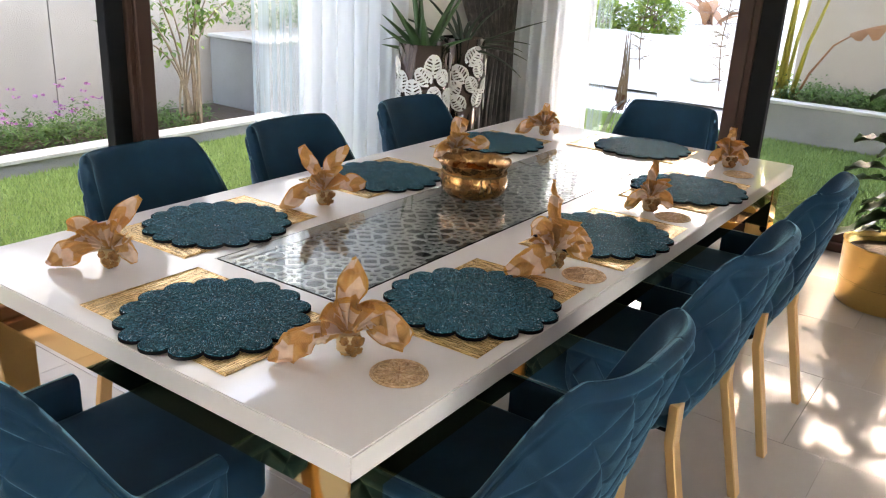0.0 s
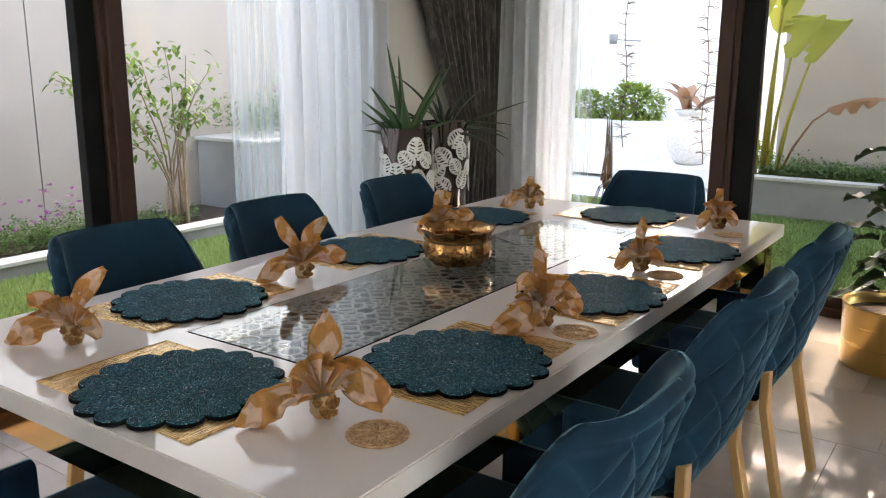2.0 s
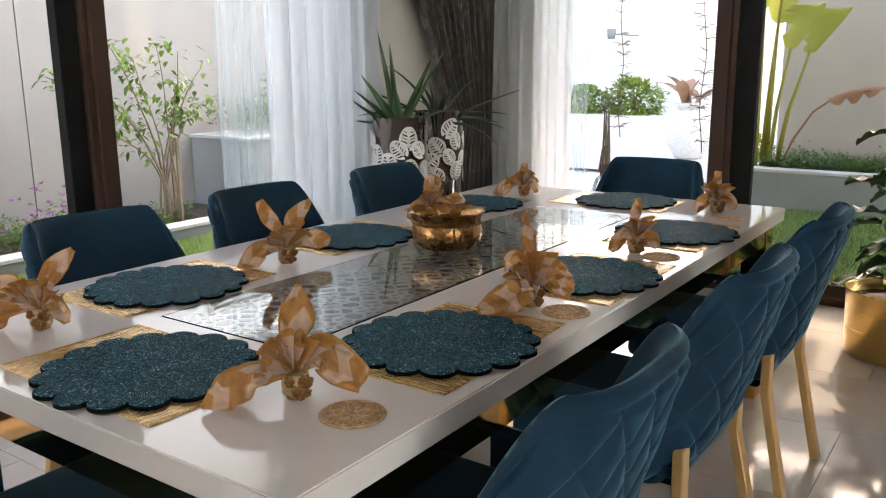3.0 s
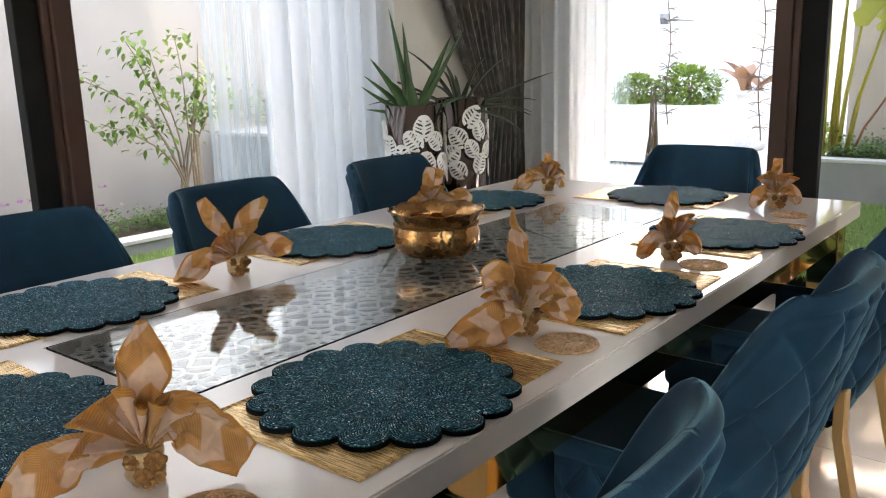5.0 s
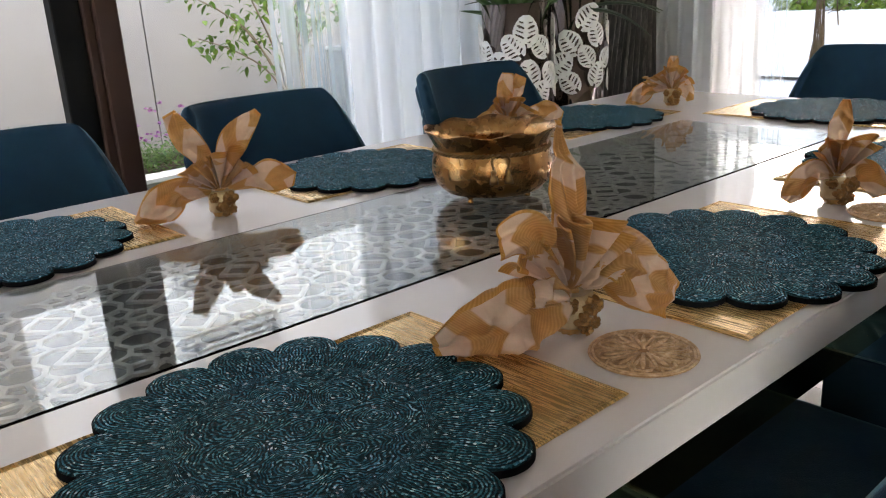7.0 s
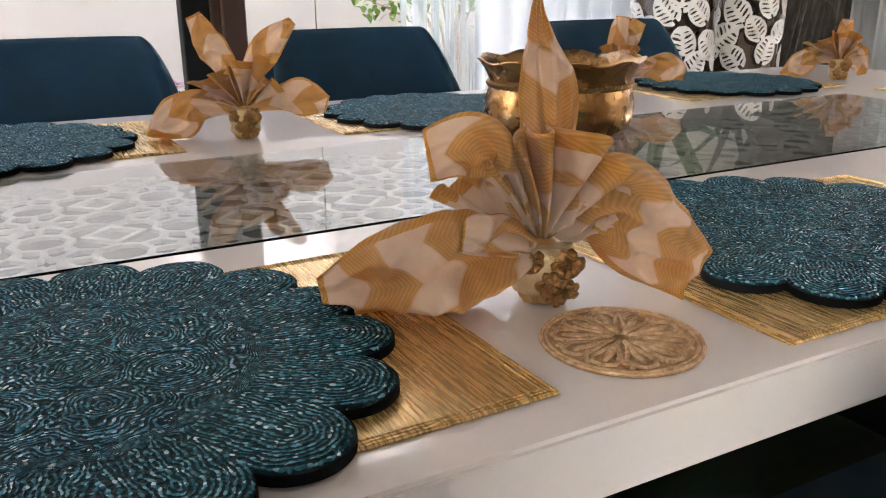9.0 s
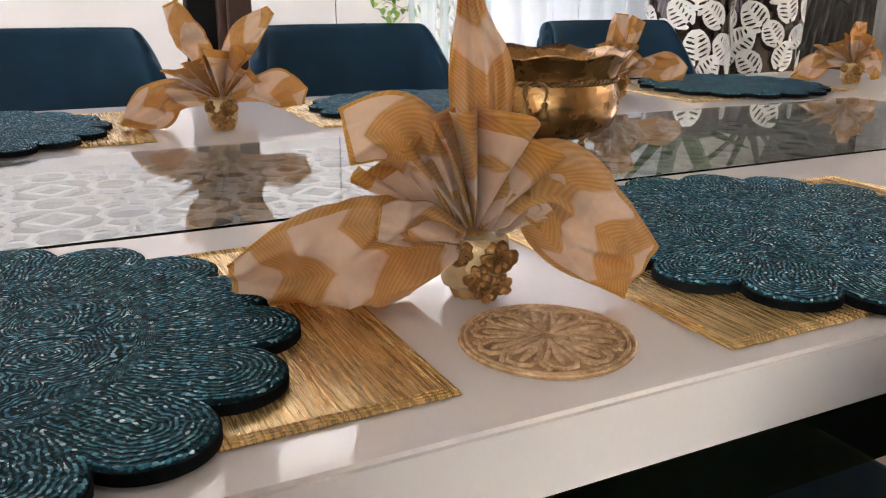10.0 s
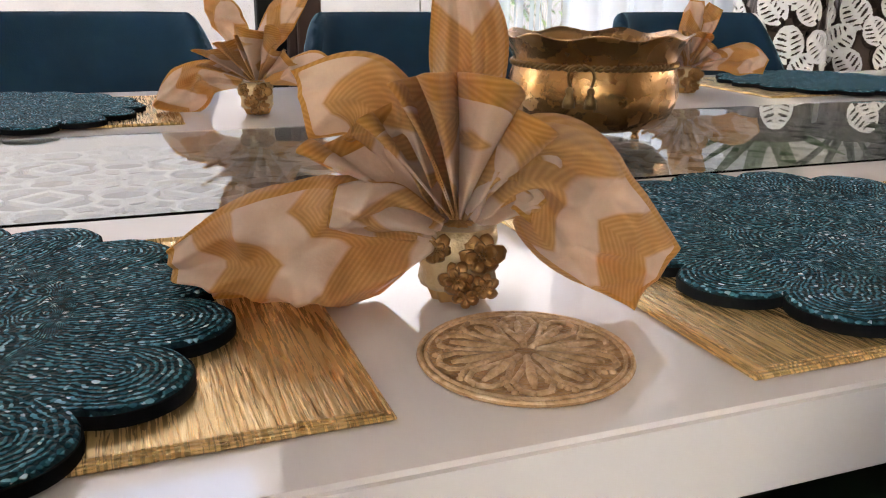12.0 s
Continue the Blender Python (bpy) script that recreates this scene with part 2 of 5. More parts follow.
M_TERRACOTTA = mottled("terracotta", (0.14, 0.055, 0.03), (0.2, 0.085, 0.045), 9, 0.8)
M_WHITEPAINT = mottled("white_metal_paint", (0.74, 0.73, 0.71), (0.8, 0.79, 0.77), 25, 0.35)
M_DARKMIRROR = Mat("dark_bronze_mirror", (0.16, 0.12, 0.105), 0.06, 0.95).m
M_BARK = mottled("bark", (0.20, 0.14, 0.09), (0.30, 0.22, 0.15), 30, 0.9, 0, 0.004, 60)
M_ALOE = leaf_mat("aloe_leaf", (0.035, 0.10, 0.035), (0.08, 0.19, 0.07), 0.08, 0.4)
M_AGAVE = leaf_mat("agave_leaf", (0.03, 0.055, 0.035), (0.06, 0.09, 0.06), 0.08, 0.5)
M_FICUS = leaf_mat("dark_glossy_leaf", (0.010, 0.030, 0.008), (0.03, 0.075, 0.02), 0.1, 0.28)
M_LEAF = leaf_mat("light_leaf", (0.06, 0.13, 0.02), (0.20, 0.32, 0.06), 0.4)
M_SHRUB = leaf_mat("shrub_leaf", (0.12, 0.21, 0.03), (0.34, 0.44, 0.08), 0.4)
M_HEDGE = leaf_mat("hedge_leaf", (0.04, 0.10, 0.022), (0.12, 0.22, 0.05), 0.35)
M_PALM = leaf_mat("yellow_green_leaf", (0.36, 0.33, 0.055), (0.62, 0.53, 0.17), 0.45)
M_BANANA = leaf_mat("banana_leaf", (0.24, 0.29, 0.045), (0.46, 0.46, 0.11), 0.4)
M_DRYLEAF = leaf_mat("dry_leaf", (0.24, 0.10, 0.05), (0.42, 0.22, 0.11), 0.2)
M_FLOWER = leaf_mat("purple_flower", (0.32, 0.08, 0.25), (0.5, 0.22, 0.42), 0.3)
M_GRASS = leaf_mat("lawn_blade", (0.13, 0.21, 0.06), (0.24, 0.36, 0.125), 0.3, 0.6)
M_TURF = mottled("lawn_ground", (0.07, 0.13, 0.035), (0.12, 0.20, 0.06), 9, 0.9, 0, 0.01, 160)
M_SHEER = translucent("white_sheer", (0.90, 0.93, 0.955), 0.85, 0.12).m
M_SHEERTHIN = translucent("thin_sheer", (0.72, 0.87, 0.93), 0.6, 0.72).m


def drape_mat():
    m = Mat("charcoal_crushed_drape", (0.05, 0.045, 0.042), 0.6, 0, Sheen_Weight=0.3)
    v = m.coord((30, 30, 7))
    f = m.noise(1.0, v, 6, 0.65, 0.8)
    m.color(m.ramp(f, [(0.35, (0.022, 0.02, 0.019)), (0.52, (0.06, 0.053, 0.048)), (0.7, (0.17, 0.155, 0.14))]))
    m.bump(f, 0.004, 0.6)
    return m.m


def floor_mat():
    m = Mat("polished_porcelain", (0.62, 0.55, 0.50), 0.05, 0, Specular_IOR_Level=0.6)
    v = m.coord()
    obr = m.t.nodes.new("ShaderNodeObjectInfo").outputs["Random"]
    n = m.math("ADD", m.math("MULTIPLY", m.noise(3, v, 6), 0.7), m.math("MULTIPLY", obr, 0.3))
    m.color(m.ramp(n, [(0.3, (0.40, 0.35, 0.315)), (0.7, (0.47, 0.42, 0.385))]))
    m.rough(m.ramp(m.noise(7, v), [(0.3, (0.06,) * 3), (0.8, (0.13,) * 3)]))
    return m.m


M_DRAPE = drape_mat()
M_FLOOR = floor_mat()
M_GROUT = mottled("grout", (0.33, 0.29, 0.26), (0.38, 0.34, 0.31), 20, 0.9)


# ---- mesh tools ----
def thing(name, label="", category="", group="", kind="", at=(0, 0, 0), rz=0.0):
    ob = new(name)
    ob.empty_display_size = 0.05
    ob.matrix_world = pose(*at, 0, 0, rz)
    return tagged(ob, label, category, group, kind)


def part(name, bm, material, parent=None, label="", smooth=False):
    me = bpy.data.meshes.new(name)
    bm.normal_update()
    bm.to_mesh(me)
    bm.free()
    return finish(name, me, material, parent, label, smooth)


def finish(name, me, material, parent=None, label="", smooth=False):
    for m in material if isinstance(material, (list, tuple)) else (material,):
        me.materials.append(m)
    if smooth:
        me.polygons.foreach_set("use_smooth", [True] * len(me.polygons))
    ob = new(name, me)
    if parent is not None:
        ob.parent = parent
    if label:
        ob["label"] = label
    return ob


def raw(name, verts, faces, material, parent=None, label="", smooth=False):
    me = bpy.data.meshes.new(name)
    me.from_pydata([tuple(map(float, v)) for v in verts], [], faces)
    me.update()
    return finish(name, me, material, parent, label, smooth)


def structure(ob, label="", category=""):
    return tagged(ob, label, category, "", "structure")


def boxbm(lo, hi, bevel=0.0, seg=2, bm=None):
    bm = bm or bmesh.new()
    c = [(a + b) / 2 for a, b in zip(lo, hi)]
    s = [b - a for a, b in zip(lo, hi)]
    res = bmesh.ops.create_cube(bm, size=1.0, matrix=Matrix.Translation(c) @ Matrix.Diagonal((*s, 1)))
    if bevel:
        es = list({e for v in res["verts"] for e in v.link_edges})
        bmesh.ops.bevel(bm, geom=es, offset=bevel, segments=seg, affect="EDGES", profile=0.6)
    return bm


def lathe(profile, seg=48, bm=None, fn=None):
    """Turns (r, z) pairs round z. fn(r, z, angle) may move a point."""
    bm = bm or bmesh.new()
    rings = []
    for r, z in profile:
        ring = []
        for i in range(seg):
            a = 2 * math.pi * i / seg
            rr, zz = fn(r, z, a) if fn else (r, z)
            ring.append(bm.verts.new((rr * math.cos(a), rr * math.sin(a), zz)))
        rings.append(ring)
    for a, b in zip(rings, rings[1:]):
        for i in range(seg):
            j = (i + 1) % seg
            bm.faces.new((a[i], a[j], b[j], b[i]))
    for ring in (rings[0], rings[-1]):
        if (ring[0].co - ring[seg // 2].co).length > 1e-4:
            try:
                bm.faces.new(ring)
            except ValueError:
                pass
    bmesh.ops.recalc_face_normals(bm, faces=bm.faces)
    return bm


def tube(points, radii, seg=8, bm=None):
    bm = bm or bmesh.new()
    pts = [Vector(p) for p in points]
    if isinstance(radii, (int, float)):
        radii = [radii] * len(pts)
    rings = []
    up = Vector((0.13, 0.29, 1)).normalized()
    for i, p in enumerate(pts):
        d = (pts[min(i + 1, len(pts) - 1)] - pts[max(i - 1, 0)]).normalized()
        a = d.cross(up)
        a = a.normalized() if a.length > 1e-3 else d.orthogonal().normalized()
        b = d.cross(a)
        rings.append([bm.verts.new(p + radii[i] * (math.cos(q) * a + math.sin(q) * b)) for q in [2 * math.pi * k / seg for k in range(seg)]])
    for r, s in zip(rings, rings[1:]):
        for i in range(seg):
            j = (i + 1) % seg
            bm.faces.new((r[i], s[i], s[j], r[j]))
    bm.faces.new(rings[0])
    bm.faces.new(rings[-1][::-1])
    return bm


def bar(points, w, d, bm=None):
    """A flat bar of section w (sideways, along x) by d that follows points."""
    bm = bm or bmesh.new()
    pts = [Vector(p) for p in points]
    rings = []
    for p in pts:
        rings.append([bm.verts.new(p + Vector((sx * w / 2, sy * d / 2, 0))) for sx, sy in ((-1, -1), (1, -1), (1, 1), (-1, 1))])
    for r, s in zip(rings, rings[1:]):
        for i in range(4):
            j = (i + 1) % 4
            bm.faces.new((r[i], r[j], s[j], s[i]))
    bm.faces.new(rings[0][::-1])
    bm.faces.new(rings[-1])
    bmesh.ops.recalc_face_normals(bm, faces=bm.faces)
    es = [e for e in bm.edges if e.is_manifold and e.calc_face_angle(0) > 0.9]
    bmesh.ops.bevel(bm, geom=es, offset=0.003, segments=1, affect="EDGES")
    return bm


def leaves_mesh(name, specs, material, parent=None, label="", shape="oval"):
    """Many bent leaves in one mesh. specs: (base, direction, length, width, droop)."""
    prof = {"oval": (0.12, 0.75, 1.0, 0.72, 0.05), "blade": (0.75, 1.0, 0.8, 0.5, 0.04)}[shape]
    verts, faces = [], []
    for base, way, ln, wd, droop in specs:
        d = Vector(way).normalized()
        side = d.cross(Vector((0, 0, 1)))
        side = side.normalized() if side.length > 1e-3 else Vector((1, 0, 0))
        nrm = side.cross(d)
        k = len(verts)
        for i, w in enumerate(prof):
            f = i / 4
            c = Vector(base) + d * (ln * f) - Vector((0, 0, 1)) * (droop * ln * f * f)
            verts += [c - side * (w * wd / 2) + nrm * (0.12 * w * wd), c, c + side * (w * wd / 2) + nrm * (0.12 * w * wd)]
        for i in range(4):
            a = k + 3 * i
            faces += [(a, a + 1, a + 4, a + 3), (a + 1, a + 2, a + 5, a + 4)]
    return raw(name, verts, faces, material, parent, label, True)


rng = random.Random(7)

# ---- large structure ----
X_L, Y_F, X_R, Y_B, H = -2.99, 4.80, 3.4, -3.4, 2.85
HEAD = 2.5

floor = structure(part("floor", boxbm((X_L - 0.12, Y_B, -0.12), (X_R, Y_F + 0.12, -0.006)), M_GROUT), "glossy cream porcelain tile floor with thin joints", "floor")
ceiling = structure(part("ceiling", boxbm((X_L - 0.2, Y_B, H), (X_R, Y_F + 0.2, H + 0.2)), M_CEIL), "plain white painted ceiling", "ceiling")
structure(part("wall_south", boxbm((X_L, Y_B - 0.2, 0), (X_R, Y_B, H)), M_WALL), "plain cream plaster wall", "wall")


def wall_with_opening(name, axis, pos, lo, hi, o0, o1, label):
    """A wall 0.2 thick with one full-height opening from o0 to o1 up to HEAD."""
    bm = bmesh.new()
    for a, b, z0, z1 in ((lo, o0, 0, H), (o1, hi, 0, H), (o0, o1, HEAD, H)):
        if b - a < 0.01:
            continue
        if axis == "x":
            boxbm((pos - 0.2, a, z0), (pos, b, z1), bm=bm)
        else:
            boxbm((a, pos, z0), (b, pos + 0.2, z1), bm=bm)
    return structure(part(name, bm, M_WALL), label, "wall")


wall_with_opening("wall_west", "x", X_L, Y_B, Y_F + 0.2, -2.2, 3.62, "cream plaster wall with a wide sliding window")
wall_with_opening("wall_north", "y", Y_F, X_L, X_R, -2.62, 1.0, "cream plaster wall with a wide sliding window")


# the opening in the east wall is assumed, unseen, sized to brighten the room
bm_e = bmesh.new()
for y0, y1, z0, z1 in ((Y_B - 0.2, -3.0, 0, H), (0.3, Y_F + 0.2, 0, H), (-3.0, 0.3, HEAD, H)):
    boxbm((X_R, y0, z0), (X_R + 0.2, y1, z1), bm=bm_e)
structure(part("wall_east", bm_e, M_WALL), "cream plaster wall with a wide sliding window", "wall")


def sliding_window(name, axis, pos, spans, mullion, label):
    """Sliding glass: two frame stiles that overlap, rails at head and floor, a pane in each span."""
    w = thing(name, label, "window", kind="structure")

    def bx(a0, a1, z0, z1, off0, off1):
        if axis == "x":
            return boxbm((pos + off0, a0, z0), (pos + off1, a1, z1), 0.004, 1)
        return boxbm((a0, pos - off1, z0), (a1, pos - off0, z1), 0.004, 1)

    lo, hi = spans[0][0], spans[-1][1]
    part("window_frame", bx(lo, hi, 0.0, 0.05, -0.13, 0.0), M_FRAME, w, "dark brown floor track")
    part("window_frame", bx(lo, hi, 0.05, 0.11, -0.075, -0.03), M_FRAME, w)
    part("window_frame", bx(lo, hi, HEAD - 0.07, HEAD, -0.13, 0.0), M_FRAME, w)
    for a0, a1, off0, off1, mat in mullion:
        part("stile", bx(a0, a1, 0.05, HEAD - 0.07, off0, off1), mat, w)
    for a0, a1 in spans:
        p = part("pane", bx(a0, a1, 0.11, HEAD - 0.07, -0.056, -0.048), M_PANE, w)
        p.visible_shadow = False
    return w


sliding_window("window_1", "x", X_L, [(-2.2, 1.85), (2.02, 3.62)],
               [(1.836, 1.922, -0.06, 0.0, M_FRAMEBLK), (1.922, 1.95, -0.05, 0.02, M_FRAME), (1.95, 2.023, -0.06, 0.04, M_FRAME), (-2.2, -2.12, -0.06, 0.0, M_FRAME), (3.54, 3.62, -0.06, 0.0, M_FRAME)],
               "tall sliding glass window in a dark brown frame")
sliding_window("window_2", "y", Y_F, [(-2.62, -1.38), (-1.18, 1.0)],
               [(-1.402, -1.32, -0.06, 0.035, M_FRAME), (-1.32, -1.285, -0.05, 0.015, M_FRAME), (-1.285, -1.167, -0.06, 0.0, M_FRAMEBLK), (-2.62, -2.54, -0.06, 0.0, M_FRAME), (0.92, 1.0, -0.06, 0.0, M_FRAME)],
               "tall sliding glass window in a dark brown frame")

# added window that fills the unseen east opening and lets sky light in
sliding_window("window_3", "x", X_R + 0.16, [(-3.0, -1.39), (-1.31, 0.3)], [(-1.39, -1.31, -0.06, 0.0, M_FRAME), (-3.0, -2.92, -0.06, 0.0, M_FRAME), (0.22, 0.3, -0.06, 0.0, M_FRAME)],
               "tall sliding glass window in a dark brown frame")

# outside: one sheet of ground, lawn, planters, garden walls
ground = structure(part("ground", boxbm((-400, -400, -0.6), (400, 400, -0.1)), M_PAVE), "pale paved ground round the house", "ground")
lawn_w = structure(part("lawn", boxbm((-5.21, -6.0, -0.1), (X_L - 0.22, 8.1, -0.02)), M_TURF), "bright green lawn strip beside the window", "lawn")
structure(part("lawn", boxbm((X_L - 0.22, Y_F + 0.22, -0.1), (6.0, 7.95, -0.021)), M_TURF), "shaded green lawn strip beside the window", "lawn")
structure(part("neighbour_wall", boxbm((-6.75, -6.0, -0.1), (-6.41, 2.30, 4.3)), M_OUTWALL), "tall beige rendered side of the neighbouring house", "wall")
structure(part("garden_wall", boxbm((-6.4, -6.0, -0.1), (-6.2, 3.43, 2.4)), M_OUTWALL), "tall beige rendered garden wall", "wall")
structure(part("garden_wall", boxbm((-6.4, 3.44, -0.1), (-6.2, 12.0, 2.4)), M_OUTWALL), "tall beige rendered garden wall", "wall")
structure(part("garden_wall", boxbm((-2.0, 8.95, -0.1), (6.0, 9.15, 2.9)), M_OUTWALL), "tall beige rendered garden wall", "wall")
# two unseen slabs, added to keep direct sun off table, sheer and near floor
structure(part("eave", boxbm((-0.95, Y_F + 0.2, 2.52), (6.0, 7.1, 2.72)), M_WHITEWALL), "unseen white slab overhead, added to block the sun", "eave")
structure(part("eave", boxbm((X_L - 0.3, Y_F + 0.2, 2.52), (-0.95, 8.0, 2.72)), M_WHITEWALL), "unseen white slab overhead, added to block the sun", "eave")


def neighbour_house(at):
    """White house across the wall: a tall facade with louvred shutters in frames and a roof slab."""
    h = thing("neighbour_house", "white rendered house with grey louvred shutters behind the wall", "house", at=at)
    part("wall", boxbm((-6.0, 0.0, -0.1), (0.0, 10.0, 6.2)), M_WHITEWALL, h)
    part("roof", boxbm((-6.2, -0.2, 6.2), (0.25, 10.2, 6.45), 0.02, 1), M_WHITEWALL, h, "flat white roof slab")
    for y in (1.95, 4.7, 7.4):
        for z in (2.45, 4.2):
            w = part("window", boxbm((0.0, y, z), (0.03, y + 1.1, z + 1.1)), M_GREYWALL, h, "grey louvred shutter")
            for k in range(13):
                part("slat", boxbm((0.03, y + 0.06, z + 0.06 + 0.079 * k), (0.055, y + 1.04, z + 0.105 + 0.079 * k)), M_COPING, w)
            for a0, a1, b0, b1 in ((y - 0.07, y, z - 0.07, z + 1.17), (y + 1.1, y + 1.17, z - 0.07, z + 1.17), (y, y + 1.1, z - 0.07, z), (y, y + 1.1, z + 1.1, z + 1.17)):
                part("frame", boxbm((0.0, a0, b0), (0.07, a1, b1)), M_COPING, w)
    return h


neighbour_house((-9.0, 2.6, 0))


def planter_wall(name, lo, hi, coping, wallmat, label):
    p = thing(name, label, "planter", kind="structure")
    part("wall", boxbm(lo, (hi[0], hi[1], hi[2] - 0.03)), wallmat, p)
    part("coping", boxbm((lo[0] - 0.015, lo[1] - 0.015, hi[2] - 0.03), (hi[0] + 0.015, hi[1] + 0.015, hi[2]), 0.004, 1), coping, p, "pale stone coping")
    return p


planter_wall("planter_wall", (-5.35, -6.0, -0.06), (-5.21, 4.93, 0.10), M_COPING, M_GREYWALL, "low grey planter kerb along the lawn")
planter_wall("planter_wall", (-2.0, 7.95, -0.06), (6.0, 8.09, 0.35), M_COPING, M_GREYWALL, "grey rendered planter wall beside the lawn")
planter_wall("planter_wall", (-6.19, 4.95, -0.06), (-5.45, 7.6, 0.70), M_COPING, M_GREYWALL, "tall grey rendered planter box")
planter_wall("planter_wall", (-9.0, 10.1, -0.06), (-3.68, 10.9, 0.65), M_WHITEWALL, M_WHITEWALL, "white rendered planter in full sun")
planter_wall("planter_wall", (-3.68, 9.65, -0.06), (-2.0, 10.9, 0.17), M_WHITEWALL, M_WHITEWALL, "low white rendered ledge in full sun")
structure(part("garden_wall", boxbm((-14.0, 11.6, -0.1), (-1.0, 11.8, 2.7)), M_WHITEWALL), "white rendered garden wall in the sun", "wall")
structure(part("planting_soil", boxbm((-6.2, -6.0, -0.08), (-5.35, 4.95, 0.06)), M_SOIL), "brown planting soil in the bed", "soil")
structure(part("planting_soil", boxbm((-2.0, 8.09, -0.08), (6.0, 8.95, 0.31)), M_SOIL), "brown planting soil in the bed", "soil")


def lawn_blades(name, x0, x1, y0, y1, n, label):
    verts, faces = [], []
    for i in range(n):
        x, y = rng.uniform(x0, x1), rng.uniform(y0, y1)
        a = rng.uniform(0, 6.283)
        h, w = rng.uniform(0.018, 0.04), rng.uniform(0.004, 0.009)
        lx, ly = rng.uniform(-0.02, 0.02), rng.uniform(-0.02, 0.02)
        k = len(verts)
        verts += [(x - w * math.cos(a), y - w * math.sin(a), -0.025), (x + w * math.cos(a), y + w * math.sin(a), -0.025), (x + lx, y + ly, -0.02 + h)]
        faces.append((k, k + 1, k + 2))
    return tagged(raw(name, verts, faces, M_GRASS), label, "grass", kind="stuff")


lawn_blades("grass", -5.2, -3.3, 0.6, 7.9, 90000, "short bright green lawn grass in sun")
lawn_blades("grass", -3.2, 1.6, 5.05, 7.94, 60000, "short green lawn grass in shade")


# ---- plants outside ----
def rand_dir(zmin=-0.3, zmax=1.0):
    a, z = rng.uniform(0, 6.283), rng.uniform(zmin, zmax)
    r = math.sqrt(max(0, 1 - z * z))
    return (r * math.cos(a), r * math.sin(a), z)


def low_plants(name, x0, x1, y0, y1, z, n, hmin, hmax, mat, label, flowers=0):
    specs = []
    for i in range(n):
        x, y = rng.uniform(x0, x1), rng.uniform(y0, y1)
        h = rng.uniform(hmin, hmax) * (0.55 + 0.6 * noise.noise(Vector((x * 2.3, y * 2.3, 3))) ** 2 * 3)
        for k in range(9):
            f = rng.uniform(0.15, 1)
            specs.append(((x + rng.uniform(-0.05, 0.05), y + rng.uniform(-0.05, 0.05), z + h * f), rand_dir(-0.1, 0.9), rng.uniform(0.03, 0.06), rng.uniform(0.012, 0.024), 0.3))
    ob = tagged(leaves_mesh(name, specs, mat), label, "plants", kind="stuff")
    if flowers:
        fs = []
        for i in range(flowers):
            x, y = rng.uniform(x0, x1), rng.uniform(y0, y1)
            h = rng.uniform(hmin, hmax) * 1.15
            for k in range(7):
                fs.append(((x + rng.uniform(-.02, .02), y + rng.uniform(-.02, .02), z + h), rand_dir(0, 1), 0.028, 0.02, 0.1))
        tagged(leaves_mesh("flowers", fs, M_FLOWER), "small purple flowers in the bed", "flowers", kind="stuff")
    return ob


low_plants("bedding_plants", -6.0, -5.4, 1.4, 3.55, 0.06, 520, 0.14, 0.34, M_HEDGE, "low green bedding plants with purple flowers", 70)
low_plants("bedding_plants", -5.9, -5.4, 3.6, 4.5, 0.06, 110, 0.10, 0.26, M_HEDGE, "low green bedding plants beside the kerb")
low_plants("ground_cover", -1.95, 1.6, 8.1, 8.7, 0.31, 1500, 0.10, 0.28, M_HEDGE, "dense green ground cover on the planter")
low_plants("planter_shrub", -6.1, -5.5, 5.05, 7.4, 0.70, 480, 0.34, 0.72, M_HEDGE, "dark green shrubs in the tall grey planter", 6)


def bougainvillea(at):
    t = thing("climbing_shrub", "leggy climbing shrub with pale green leaves and thin stems", "shrub", at=at)
    bm = bmesh.new()
    specs = []
    tips = [(-0.05, 0.02, 1.42), (0.0, 0.20, 1.36), (0.05, 0.40, 1.24), (-0.02, -0.20, 1.28), (0.05, 0.46, 1.00), (0.0, -0.42, 1.38), (-0.05, -0.36, 0.92), (0.05, 0.10, 1.12), (0.0, -0.92, 1.18), (0.02, -0.66, 0.82), (-0.1, 0.30, 0.86)]
    for i, tip in enumerate(tips):
        b = Vector((rng.uniform(-0.04, 0.04), rng.uniform(-0.05, 0.07), 0))
        e = Vector(tip)
        mid = Vector((b.x, b.y * 1.5 + 0.06 * e.y, 0.62 + 0.14 * (i % 3)))
        pts = []
        for k in range(13):
            f = k / 12
            pts.append(b * (1 - f) ** 2 + mid * 2 * f * (1 - f) + e * f * f + Vector((0, 0.014 * math.sin(9 * f + i), 0)))
        tube(pts, [0.010 * (1 - 0.75 * k / 12) + 0.001 for k in range(13)], 6, bm)
        for k in range(7, 13):
            clump = rng.choice((2, 5, 14, 18)) if k > 8 else rng.choice((0, 2, 6))
            for q in range(clump):
                p = pts[k] + Vector((rng.gauss(0, .05), rng.gauss(0, .052), rng.gauss(0, .045)))
                specs.append((p, rand_dir(-0.8, 0.4), rng.uniform(0.04, 0.075), rng.uniform(0.026, 0.046), 0.4))
    part("stem", bm, M_BARK, t, "thin brown stems", True)
    leaves_mesh("crown", specs, M_LEAF, t)
    return t


bougainvillea((-5.55, 4.18, 0.06))
stake = part("garden_stake", boxbm((-5.50, 4.235, 0.05), (-5.475, 4.26, 0.75), 0.003, 1), M_BARK)
tagged(stake, "thin wooden stake beside the climbing shrub", "stake")


